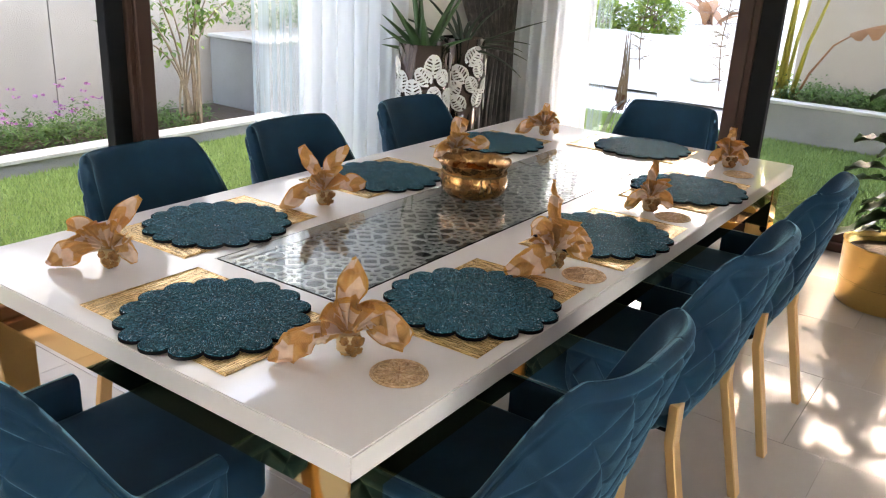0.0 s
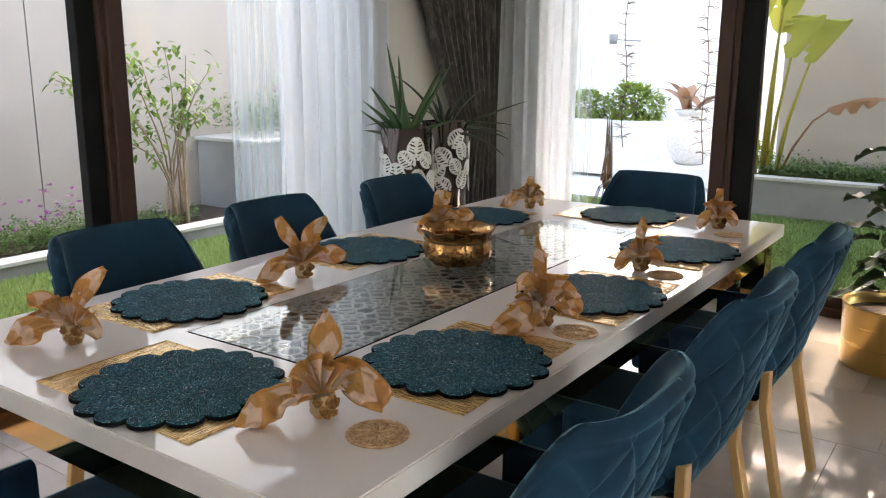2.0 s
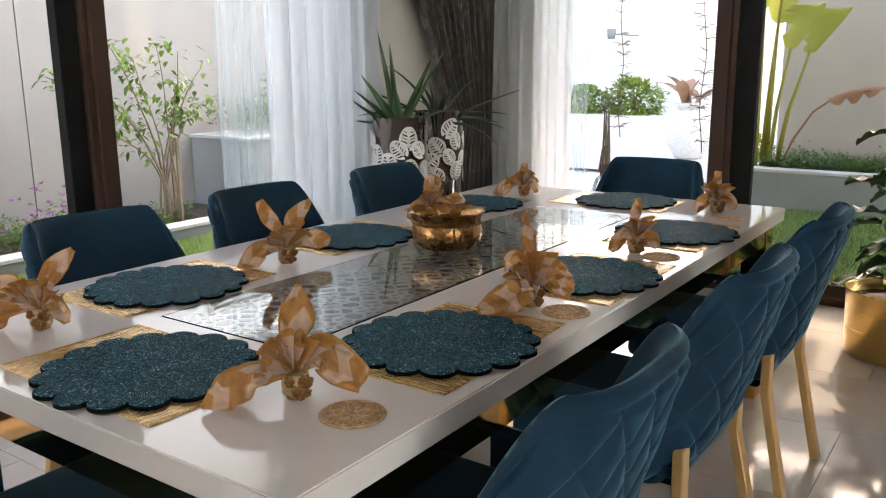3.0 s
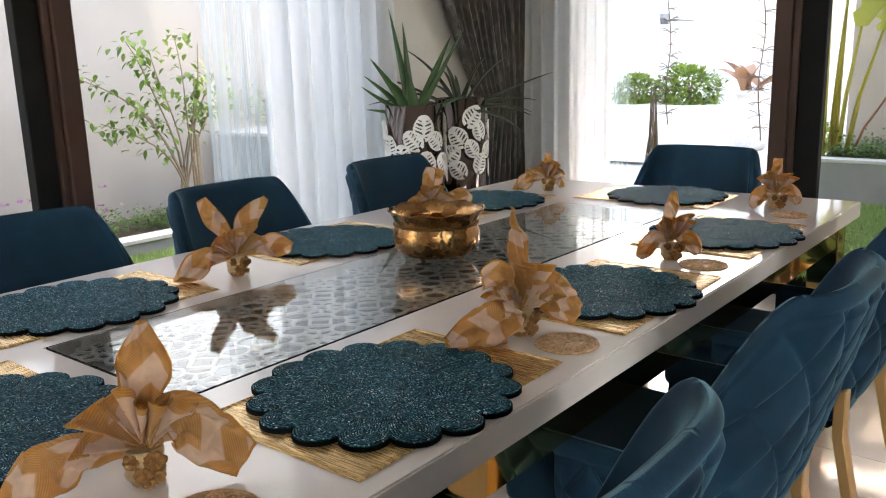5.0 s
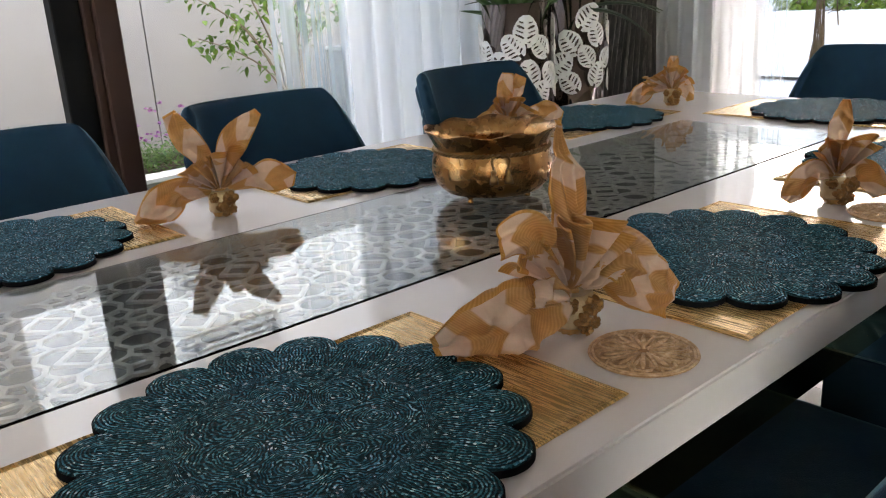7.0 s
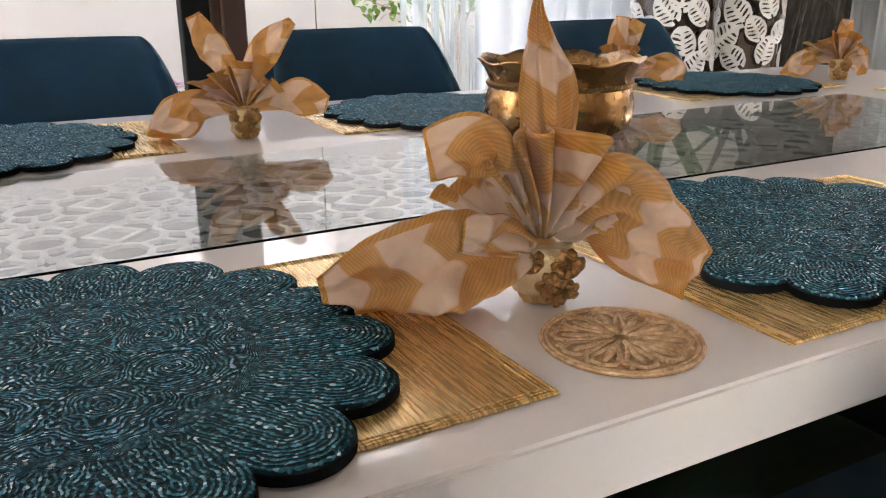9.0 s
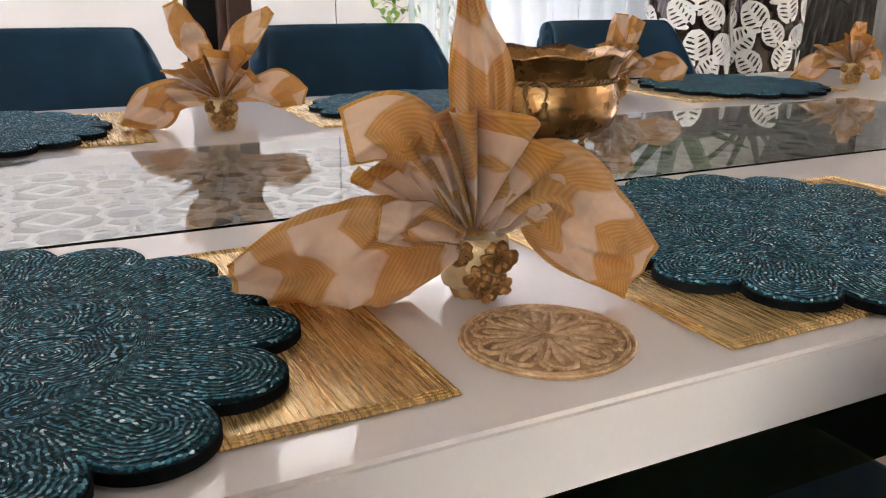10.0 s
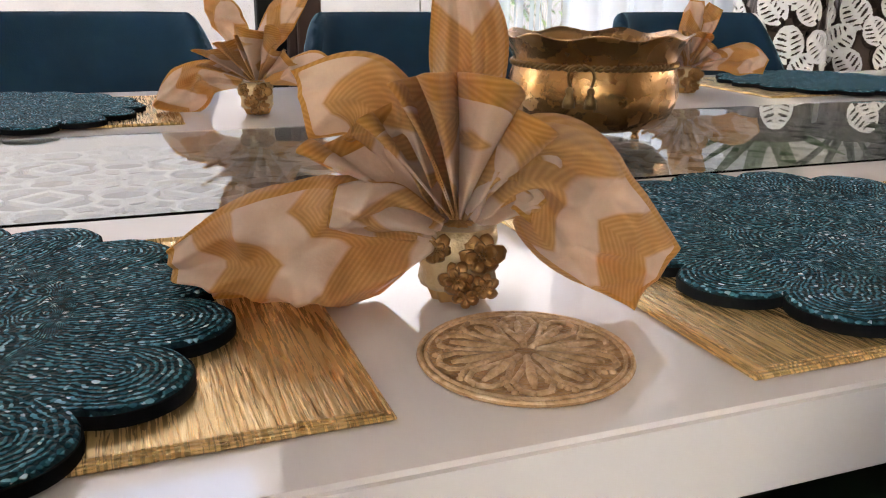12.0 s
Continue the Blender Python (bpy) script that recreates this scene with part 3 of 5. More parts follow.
def shrub(name, at, r, n, label):
    t = thing(name, label, "shrub", at=at)
    specs = []
    for i in range(n):
        d = Vector(rand_dir(-0.8, 1))
        lump = 0.78 + 0.35 * noise.noise(d * 2.6 + Vector(at))
        p = Vector((d.x * r[0], d.y * r[1], d.z * r[2])) * lump * rng.uniform(0.72, 1.05) + Vector((0, 0, r[2] * 0.45))
        specs.append((p, (d.x + rng.gauss(0, .5), d.y + rng.gauss(0, .5), d.z + rng.gauss(0, .5)), rng.uniform(.05, .09), rng.uniform(.03, .05), .2))
    bm = bmesh.new()
    for k in range(5):
        e = Vector(rand_dir(0.3, 1))
        tube([(0, 0, -0.1), (e.x * .1, e.y * .1, r[2] * .5), (e.x * r[0] * .6, e.y * r[1] * .6, r[2] * (0.6 + .5 * e.z))], [.02, .014, .005], 6, bm)
    part("trunk", bm, M_BARK, t)
    leaves_mesh("crown", specs, M_SHRUB, t)
    return t


shrub("shrub", (-4.15, 10.45, 0.66), (0.46, 0.36, 0.36), 1500, "rounded pale green shrub in the white planter")
shrub("shrub", (-4.85, 10.45, 0.66), (0.36, 0.3, 0.28), 900, "pale green shrub in the white planter")
shrub("shrub", (-2.55, 10.2, 0.20), (0.28, 0.25, 0.2), 500, "low yellow-green shrub beside the vase")


def garden_vase(at):
    t = thing("garden_vase", "large white speckled garden vase on a ledge", "vase", at=at)
    prof = [(0.12, 0), (0.17, 0.02), (0.25, 0.14), (0.29, 0.26), (0.27, 0.38), (0.19, 0.48), (0.135, 0.54), (0.15, 0.6), (0.2, 0.64), (0.2, 0.66), (0.12, 0.55), (0.02, 0.5)]
    part("body", lathe(prof, 40), mottled("speckled_vase", (0.82, 0.81, 0.79), (0.6, 0.57, 0.52), 40, 0.6), t, "", True)
    specs = [((rng.gauss(0, .05), rng.gauss(0, .05), 0.66), rand_dir(0.55, 1), rng.uniform(.4, .7), .15, .35) for k in range(12)]
    leaves_mesh("dry_leaves", specs, M_DRYLEAF, t, "dry brown leaves")
    return t


garden_vase((-3.25, 9.98, 0.17))


def wall_spot(at):
    t = thing("wall_spotlight", "small grey outdoor spotlight on the white wall", "spotlight", at=at)
    part("body", lathe([(0.0, 0), (0.05, 0), (0.06, 0.13), (0.0, 0.13)], 20), M_GREYWALL, t, "", True)
    part("bracket", boxbm((-0.008, 0, 0.055), (0.008, 0.95, 0.071)), M_GREYWALL, t)


wall_spot((-4.6, 10.65, 1.62))


def bird_of_paradise(at):
    t = thing("bird_of_paradise_plant", "tall yellow-green plant with long stalks and torn broad leaves", "plant", at=at)
    stalks = [(-0.14, 0.0, 1.45, 0.0), (-0.05, 0.03, 1.6, 0.07), (0.02, -0.02, 1.12, 0.12), (0.08, 0.02, 1.08, 0.22), (-0.20, 0.05, 1.7, -0.10), (-0.1, -0.03, 1.9, -0.02), (-0.02, 0.05, 1.35, 0.02)]
    for i, (x, y, h, lean) in enumerate(stalks):
        pts = [(x, y, 0), (x + lean * .35, y, h * .5), (x + lean, y, h)]
        part("stalk", tube(pts, [.026, .018, .011], 8), M_PALM, t, "", True)
        verts, faces = [], []
        n, ln, wd = 22, (0.95 if i in (2, 3, 6) else 0.75), (0.17 if i in (2, 3, 6) else 0.085)
        for k in range(n + 1):
            f = k / n
            c = Vector((x + lean + lean * f * 0.8 + 0.10 * f, y - 0.10 * f * f, h + ln * f * (1 - (.22 if wd < .1 else .62) * f)))
            w = wd * math.sin(math.pi * min(1, f * .93 + .05)) ** .7
            tear = 1 - (0.55 if wd > .1 else 0.35) * (rng.random() < 0.3)
            verts += [c + Vector((-w * tear, 0.05 * w, 0)), c + Vector((0, 0.03, 0)), c + Vector((w, -0.1 * w, 0))]
        for k in range(n):
            a = 3 * k
            faces += [(a, a + 1, a + 4, a + 3), (a + 1, a + 2, a + 5, a + 4)]
        raw("leaf", verts, faces, M_BANANA, t, "", True)
    pts = [Vector((0.12, 0, 0)), Vector((0.22, 0, 0.28)), Vector((0.38, 0, 0.55)), Vector((0.58, -.02, 0.70)), Vector((0.85, -.04, 0.75))]
    part("dry_stalk", tube(pts, [.014, .012, .009, .007, .004], 6), M_DRYLEAF, t, "dry brown stalk", True)
    verts, faces = [], []
    for k in range(13):
        f = k / 12
        c = Vector((0.5 + 0.55 * f, -0.03, 0.66 + 0.11 * math.sin(f * 2.2)))
        dn = (0.11 if k % 3 else 0.04) * math.sin(math.pi * min(1, f + .12))
        verts += [c, c + Vector((0.02, -0.02, -dn)), c + Vector((0, 0.03, 0.012))]
    for k in range(12):
        a = 3 * k
        faces += [(a, a + 1, a + 4, a + 3), (a, a + 3, a + 5, a + 2)]
    raw("dry_leaf", verts, faces, M_DRYLEAF, t, "torn dry brown leaf", True)
    return t


bird_of_paradise((-1.93, 8.3, 0.31))


def hanging_string(x, y, z1, z0, seed):
    t = thing("hanging_vine", "dark bare twiggy vine hanging outside the glass", "vine", at=(x, y, 0))
    r = random.Random(seed)
    n = 26
    pts = [(0.012 * math.sin(k * .7 + seed) + 0.02 * (k / n), 0, z1 + (z0 - z1) * k / n) for k in range(n + 1)]
    bm = tube(pts, 0.0034, 5)
    for k in range(230):
        p = Vector(pts[r.randrange(n)])
        e = p + Vector((r.choice((-1, 1)) * r.uniform(.02, .07), r.uniform(-.03, .03), r.uniform(-.02, .03)))
        tube([p, p.lerp(e, .5) + Vector((0, 0, .006)), e], [.0016, .0014, .002], 4, bm)
    part("stem", bm, M_BARK, t)


hanging_string(-2.055, 4.98, 2.5, 0.85, 1)
hanging_string(-1.54, 4.98, 2.5, 0.78, 2)


def wire_stand(at):
    t = thing("wire_plant_stand", "dark wire plant stand holding a bundle of dry twigs", "plant stand", at=at)
    bm = bmesh.new()
    for k in range(14):
        a = 6.283 * k / 14
        pts = [(0.05 * math.cos(a), 0.05 * math.sin(a), .62)] + [(.05 * math.cos(a) + .16 * math.cos(a) * math.sin(f * 1.6), .05 * math.sin(a) + .16 * math.sin(a) * math.sin(f * 1.6), .62 - .64 * f * f) for f in (.3, .6, .8, 1.0)]
        tube(pts, .004, 5, bm)
    part("wire_frame", bm, M_GREYWALL, t)
    twigs = bmesh.new()
    q = random.Random(5)
    for k in range(22):
        a, r0 = q.uniform(0, 6.283), q.uniform(.015, .05)
        top = q.uniform(.84, 1.10)
        bend = q.uniform(-.012, .012)
        tube([(r0 * math.cos(a), r0 * math.sin(a), .60), (r0 * .7 * math.cos(a) + bend, r0 * .7 * math.sin(a), .74), (r0 * .22 * math.cos(a) + bend, r0 * .22 * math.sin(a), top)], [.0042, .0036, .002], 5, twigs)
    part("twigs", twigs, M_BARK, t, "bundle of dry grey twigs")
    part("clay_pot", lathe([(0.022, .54), (0.034, .61), (.038, .65), (.032, .65), (.026, .6)], 16), M_TERRACOTTA, t, "terracotta pot")
    for o in list(t.children)[-1:]:
        o.location = (0.09, -0.03, 0.0)


wire_stand((-2.27, 5.3, -0.02))


# ---- curtains ----
def pleated(name, path, z0, z1, pleats, depth, mat, label, thick=0.0, gather=None):
    """A hanging cloth along path (x, y points), with pleats. gather(f, zf) may move a point of the sheet."""
    t = thing(name, label, "curtain")
    n = pleats * 10
    rows = 24
    verts, faces = [], []
    (xa, ya), (xb, yb) = path
    d = Vector((xb - xa, yb - ya, 0))
    nrm = Vector((-d.y, d.x, 0)).normalized()
    r = random.Random(len(label))
    ph = [r.uniform(-.5, .5) for _ in range(pleats + 2)]
    for j in range(rows + 1):
        zf = j / rows
        for i in range(n + 1):
            f = i / n
            k = f * pleats
            a = math.sin(2 * math.pi * (k + 0.35 * ph[int(k)])) + 0.35 * math.sin(2 * math.pi * k * 2.3 + zf * 1.5)
            base = Vector((xa, ya, 0)) + d * f
            amp = depth
            if gather:
                base, amp = gather(f, zf, base, depth)
            p = base + nrm * (amp * a)
            verts.append((p.x, p.y, z0 + (z1 - z0) * zf))
    for j in range(rows):
        for i in range(n):
            a = j * (n + 1) + i
            faces.append((a, a + 1, a + n + 2, a + n + 1))
    raw("cloth", verts, faces, mat, t, "", True)
    return t


pleated("sheer_curtain", ((-2.89, 2.845), (-2.88, 3.60)), 0.02, 2.6, 7, 0.040, M_SHEER, "white sheer curtain gathered in soft folds by the window")
pleated("sheer_curtain", ((-2.915, 2.53), (-2.905, 2.85)), 0.02, 2.6, 2, 0.012, M_SHEERTHIN, "thin see-through edge of the white sheer curtain")
pleated("sheer_curtain", ((-2.86, 4.70), (-2.23, 4.69)), 0.02, 2.6, 6, 0.040, M_SHEER, "white sheer curtain hanging in folds by the far window")
pleated("sheer_curtain", ((-2.24, 4.715), (-2.13, 4.71)), 0.02, 2.6, 1, 0.01, M_SHEERTHIN, "thin see-through edge of the white sheer curtain")


def drape_gather(f, zf, base, depth):
    z = 0.02 + 2.58 * zf
    tie = 1.0
    k = min(1, abs(z - tie) / 1.5) ** .8 if z > tie else 0.22 * min(1, (tie - z) / .5)
    lo = Vector((-2.79, 4.42, 0)) + Vector((0.10, 0.16, 0)) * (f - 0.5) * 1.4
    return lo.lerp(base, k), depth * (0.55 + 0.45 * k)


pleated("dark_drape", ((-2.91, 3.70), (-2.68, 4.52)), 0.02, 2.6, 11, 0.03, M_DRAPE, "charcoal crushed velvet drape tied back in the corner", gather=drape_gather)


# ---- tall pots with leaf cladding ----
def monstera(cx, cz, size, rot, radius, verts, faces, step=0.0030):
    """One cut-out leaf bent round a cylinder of that radius."""
    n = int(size * 1.15 / step)
    idx = {}

    def inside(u, v):
        if not -0.5 < v < 0.55:
            return False
        w = 0.44 * (1 - ((v - 0.02) / 0.56) ** 2) ** 0.6 if abs((v - 0.02) / 0.56) < 1 else 0
        w *= 1.0 - 0.25 * max(0, v)
        if abs(u) > w:
            return False
        if v < -0.36 and abs(u) < 0.05:
            return False
        for s in (-1, 1):
            for k in range(5):
                sv = -0.32 + 0.155 * k + 0.03 * math.sin(5 * cx * 40 + s)
                half = 0.5 * max(0.03, w - 0.13)
                du, dv = u - s * (0.055 + half), v - sv - 0.35 * (abs(u) - 0.06)
                if s * u > 0.035 and (du / half) ** 2 + (dv / (0.034 + 0.010 * math.sin(3 * k + cx * 90))) ** 2 < 1:
                    return False
        return True

    ca, sa = math.cos(rot), math.sin(rot)
    for i in range(-n // 2, n // 2):
        for j in range(-n // 2, n // 2):
            u, v = (i + .5) * step / size, (j + .5) * step / size
            if not inside(u, v):
                continue
            quad = []
            for di, dj in ((0, 0), (1, 0), (1, 1), (0, 1)):
                key = (i + di, j + dj)
                if key not in idx:
                    a, b = key[0] * step, key[1] * step
                    x, z = cx + a * ca - b * sa, cz + a * sa + b * ca
                    ang = x / radius
                    idx[key] = len(verts)
                    verts.append((radius * math.sin(ang), -radius * math.cos(ang), z))
                quad.append(idx[key])
            faces.append(tuple(quad))


def tall_pot(at, r, h, rz, seed, label):
    t = thing("tall_pot", label, "planter", "tall clad pots", at=at, rz=rz)
    part("body", lathe([(0, 0), (r, 0), (r, h), (r - 0.012, h), (r - 0.012, h - 0.08), (0, h - 0.08)], 56), M_DARKMIRROR, t, "", True)
    part("soil", lathe([(0, h - 0.06), (r - 0.013, h - 0.06), (r - 0.013, h - 0.075), (0, h - 0.075)], 24), M_SOIL, t)
    verts, faces = [], []
    q = random.Random(seed)
    circ = 2 * math.pi * r
    leaf = []
    for row, (z, sz) in enumerate(((h - 0.095, .105), (h - 0.175, .10), (h - 0.255, .105), (h - 0.335, .10))):
        m = 7
        for k in range(m):
            if row == 0 and k % 2:
                continue
            leaf.append((((k + .5 * (row % 2)) / m - .5) * circ + q.uniform(-.012, .012), z + q.uniform(-.02, .02), sz * q.uniform(.85, 1.1), q.uniform(-.9, .9)))
    for x, z, s, a in leaf:
        monstera(x, z, s, a, r + 0.012 + q.uniform(0, .006), verts, faces)
    clad = raw("leaf_cladding", verts, faces, M_WHITEPAINT, t, "white cut-out leaf cladding")
    sol = clad.modifiers.new("thick", "SOLIDIFY")
    sol.thickness = 0.003
    return t


tall_pot((-2.611, 3.446, 0), 0.135, 1.045, 36, 3, "tall dark mirrored pot with white leaf cut-outs, aloe inside")
tall_pot((-2.591, 3.771, 0), 0.125, 1.06, 36, 5, "tall dark mirrored pot with white leaf cut-outs, agave inside")


def succulent(name, at, leaves, mat, label):
    t = thing(name, label, "plant", at=at)
    for az, lean, ln, w, curve in leaves:
        a = radians(az)
        verts, faces = [], []
        n = 12
        for k in range(n + 1):
            f = k / n
            th = radians(lean) + curve * f
            rr = ln * f
            out = rr * math.sin(th)
            c = Vector((math.cos(a) * (out + .012), math.sin(a) * (out + .012), rr * math.cos(th)))
            side = Vector((-math.sin(a), math.cos(a), 0))
            up = Vector((-math.cos(a) * math.cos(th), -math.sin(a) * math.cos(th), math.sin(th)))
            ww = w * 1.1 * (1 - f) ** 0.75 * (0.8 + 0.5 * min(1, f * 5)) / 2 + 0.0015
            verts += [c - side * ww + up * ww * .5, c - up * ww * .1, c + side * ww + up * ww * .5, c - up * ww * .6]
        for k in range(n):
            b = 4 * k
            for i in range(4):
                j = (i + 1) % 4
                faces.append((b + i, b + j, b + 4 + j, b + 4 + i))
        raw("leaf", verts, faces, mat, t, "", True)
    return t


# leaves: azimuth, lean from upright, length, width, curve
succulent("aloe_plant", (-2.611, 3.446, 0.985), [(216, 9, .50, .052, .02), (200, 4, .43, .045, .0), (218, 42, .29, .046, .1), (222, 60, .27, .042, -.05), (36, 22, .40, .062, .05), (40, 30, .46, .040, .0), (300, 30, .24, .055, -.05), (36, 62, .26, .04, .1), (160, 40, .26, .045, .2), (210, 74, .22, .036, .1), (250, 34, .34, .05, .05)], M_ALOE, "green aloe with long pointed fleshy leaves")
succulent("agave_plant", (-2.591, 3.771, 0.99), [(36 + 360 * k / 17 + (k * 37 % 23), 20 + (k * 53 % 62), .34 + .014 * (k * 29 % 11), .022, .35) for k in range(17)] + [(30, 62, .48, .022, .1), (215, 55, .5, .02, .2)], M_AGAVE, "dark green agave with thin arching leaves")


# ---- gold pot and plant ----
def gold_pot(at):
    t = thing("gold_pot", "brushed gold cylindrical pot on the tile floor", "pot", at=at)
    part("body", lathe([(0, 0.002), (.212, 0.002), (.218, .006), (.23, .295), (.234, .30), (.228, .302), (.224, .29), (.222, .24), (0, .24)], 72), M_POTGOLD, t, "", True)
    bm = bmesh.new()
    for k in range(90):
        a = 6.2832 * k / 90
        bmesh.ops.create_icosphere(bm, subdivisions=1, radius=.0042, matrix=Matrix.Translation((.231 * math.cos(a), .231 * math.sin(a), .301)))
    part("beaded_rim", bm, M_POTGOLD, t)
    part("soil", lathe([(0, .245), (.222, .245), (.222, .236), (0, .236)], 30), M_SOIL, t)
    return t


POT = (-0.30, 4.15, 0)
gold_pot(POT)


def ficus(at):
    t = thing("leafy_pot_plant", "dark green potted plant with broad glossy leaves", "plant", at=at)
    r = random.Random(21)
    for k in range(5):
        a = 6.283 * k / 5
        top = Vector((.10 * math.cos(a), .10 * math.sin(a), .5 + .12 * (k % 3)))
        part("stem", tube([(.03 * math.cos(a), .03 * math.sin(a), 0), top * .5 + Vector((0, 0, .02)), top], [.009, .007, .004], 6), M_BARK, t, "", True)
        for q in range(9):
            f = .2 + .8 * q / 8
            p = Vector((.03 * math.cos(a), .03 * math.sin(a), 0)).lerp(top, f)
            b = a + q * 2.4 + r.uniform(-.4, .4)
            d = Vector((math.cos(b), math.sin(b), r.uniform(-.05, .55)))
            ln, wd = r.uniform(.15, .22), r.uniform(.085, .12)
            side = Vector((-math.sin(b), math.cos(b), 0))
            verts, faces = [], []
            for i in range(9):
                fi = i / 8
                c = p + d * (ln * (fi + .2)) - Vector((0, 0, .09 * fi * fi))
                w = wd * math.sin(math.pi * (fi * .96 + .02)) ** .75 / 2
                wave = .01 * math.sin(i * 2.1 + q)
                verts += [c - side * w + Vector((0, 0, .018 + wave)), c - side * w * .5 + Vector((0, 0, .012)), c, c + side * w * .5 + Vector((0, 0, .012)), c + side * w + Vector((0, 0, .018 - wave))]
            for i in range(8):
                for j in range(4):
                    o = 5 * i + j
                    faces.append((o, o + 1, o + 6, o + 5))
            raw("leaf", verts, faces, M_FICUS, t, "", True)
    return t


ficus((POT[0], POT[1], 0.245))


def small_palm(at):
    t = thing("small_palm", "low bright green palm in a terracotta pot", "plant", at=at)
    part("pot", lathe([(0, 0), (.08, 0), (.11, .17), (.12, .17), (.12, .2), (.1, .2), (.1, .17), (0, .17)], 32), M_TERRACOTTA, t, "terracotta pot", True)
    specs = []
    bm = bmesh.new()
    for k in range(11):
        a = 6.283 * k / 11 + .3
        e = Vector((.34 * math.cos(a), .34 * math.sin(a), .42 + .12 * (k % 3)))
        pts = [Vector((0, 0, .18)), Vector((.12 * math.cos(a), .12 * math.sin(a), .45)), e]
        tube(pts, [.005, .004, .002], 5, bm)
        for q in range(12):
            f = .35 + .65 * q / 11
            p = pts[1].lerp(e, (f - .35) / .65)
            for s in (-1, 1):
                specs.append((p, (math.cos(a + s * .9), math.sin(a + s * .9), .15), .15 * (1.1 - .5 * f), .022, .5))
    part("stalks", bm, M_LEAF, t)
    leaves_mesh("fronds", specs, M_LEAF, t, "", "blade")
    return t


palm = small_palm((-0.98, 4.36, 0))
palm.scale = (0.8, 0.8, 0.62)


# ---- dining table ----
TX0, TX1, TY0, TY1, TZ, TH = -1.937, -0.658, 0.687, 3.357, 0.76, 0.050
GX0, GX1, GY0, GY1 = -1.486, -1.080, 1.114, 2.87


def dining_table():
    t = thing("dining_table", "glossy white lacquered dining table with inset glass and gold base", "table")
    bm = bmesh.new()
    outer = [(TX0, TY0), (TX1, TY0), (TX1, TY1), (TX0, TY1)]
    inner = [(GX0, GY0), (GX1, GY0), (GX1, GY1), (GX0, GY1)]
    vs = {}
    for nm, loop in (("o", outer), ("i", inner)):
        for z in (TZ, TZ - TH):
            vs[nm, z] = [bm.verts.new((x, y, z)) for x, y in loop]
    for k in range(4):
        j = (k + 1) % 4
        bm.faces.new((vs["o", TZ][k], vs["o", TZ][j], vs["i", TZ][j], vs["i", TZ][k]))
        bm.faces.new((vs["o", TZ - TH][k], vs["i", TZ - TH][k], vs["i", TZ - TH][j], vs["o", TZ - TH][j]))
        bm.faces.new((vs["o", TZ][k], vs["o", TZ - TH][k], vs["o", TZ - TH][j], vs["o", TZ][j]))
        bm.faces.new((vs["i", TZ][k], vs["i", TZ][j], vs["i", TZ - TH][j], vs["i", TZ - TH][k]))
    bmesh.ops.recalc_face_normals(bm, faces=bm.faces)
    es = [e for e in bm.edges if all(TX0 - 1e-4 <= v.co.x <= TX1 + 1e-4 for v in e.verts) and e.is_manifold and e.calc_face_angle(0) > 1]
    bmesh.ops.bevel(bm, geom=es, offset=0.0030, segments=4, affect="EDGES")
    part("tabletop", bm, M_LACQUER, t, "glossy white lacquered top")
    g = part("glass_inset", boxbm((GX0 + 0.0012, GY0 + 0.0012, TZ - 0.0045), (GX1 - 0.0012, GY1 - 0.0012, TZ + 0.0012), 0.0006, 1), M_GLASS, t, "clear glass inset panel")
    g.visible_shadow = False
    part("tray", boxbm((GX0, GY0, TZ - 0.034), (GX1, GY1, TZ - 0.030)), M_TRAY, t, "dark panel under the lattice")
    lattice(t)
    inset = 0.035
    for x0, x1, y0, y1 in ((TX0 + inset, TX0 + inset + 0.02, TY0 + inset, TY1 - inset), (TX1 - inset - 0.02, TX1 - inset, TY0 + inset, TY1 - inset),
                           (TX0 + inset + 0.02, TX1 - inset - 0.02, TY0 + inset, TY0 + inset + 0.02), (TX0 + inset + 0.02, TX1 - inset - 0.02, TY1 - inset - 0.02, TY1 - inset)):
        part("apron", boxbm((x0, y0, TZ - TH - 0.085), (x1, y1, TZ - TH), 0.002, 1), M_GOLD, t, "mirror-polished gold apron")
    for x in (TX0 + inset - 0.004, TX1 - inset - 0.086):
        for y in (TY0 + inset - 0.004, TY1 - inset - 0.086):
            part("leg", boxbm((x, y, 0.0), (x + 0.09, y + 0.09, TZ - TH), 0.003, 1), M_GOLD, t, "mirror-polished gold leg")
    return t


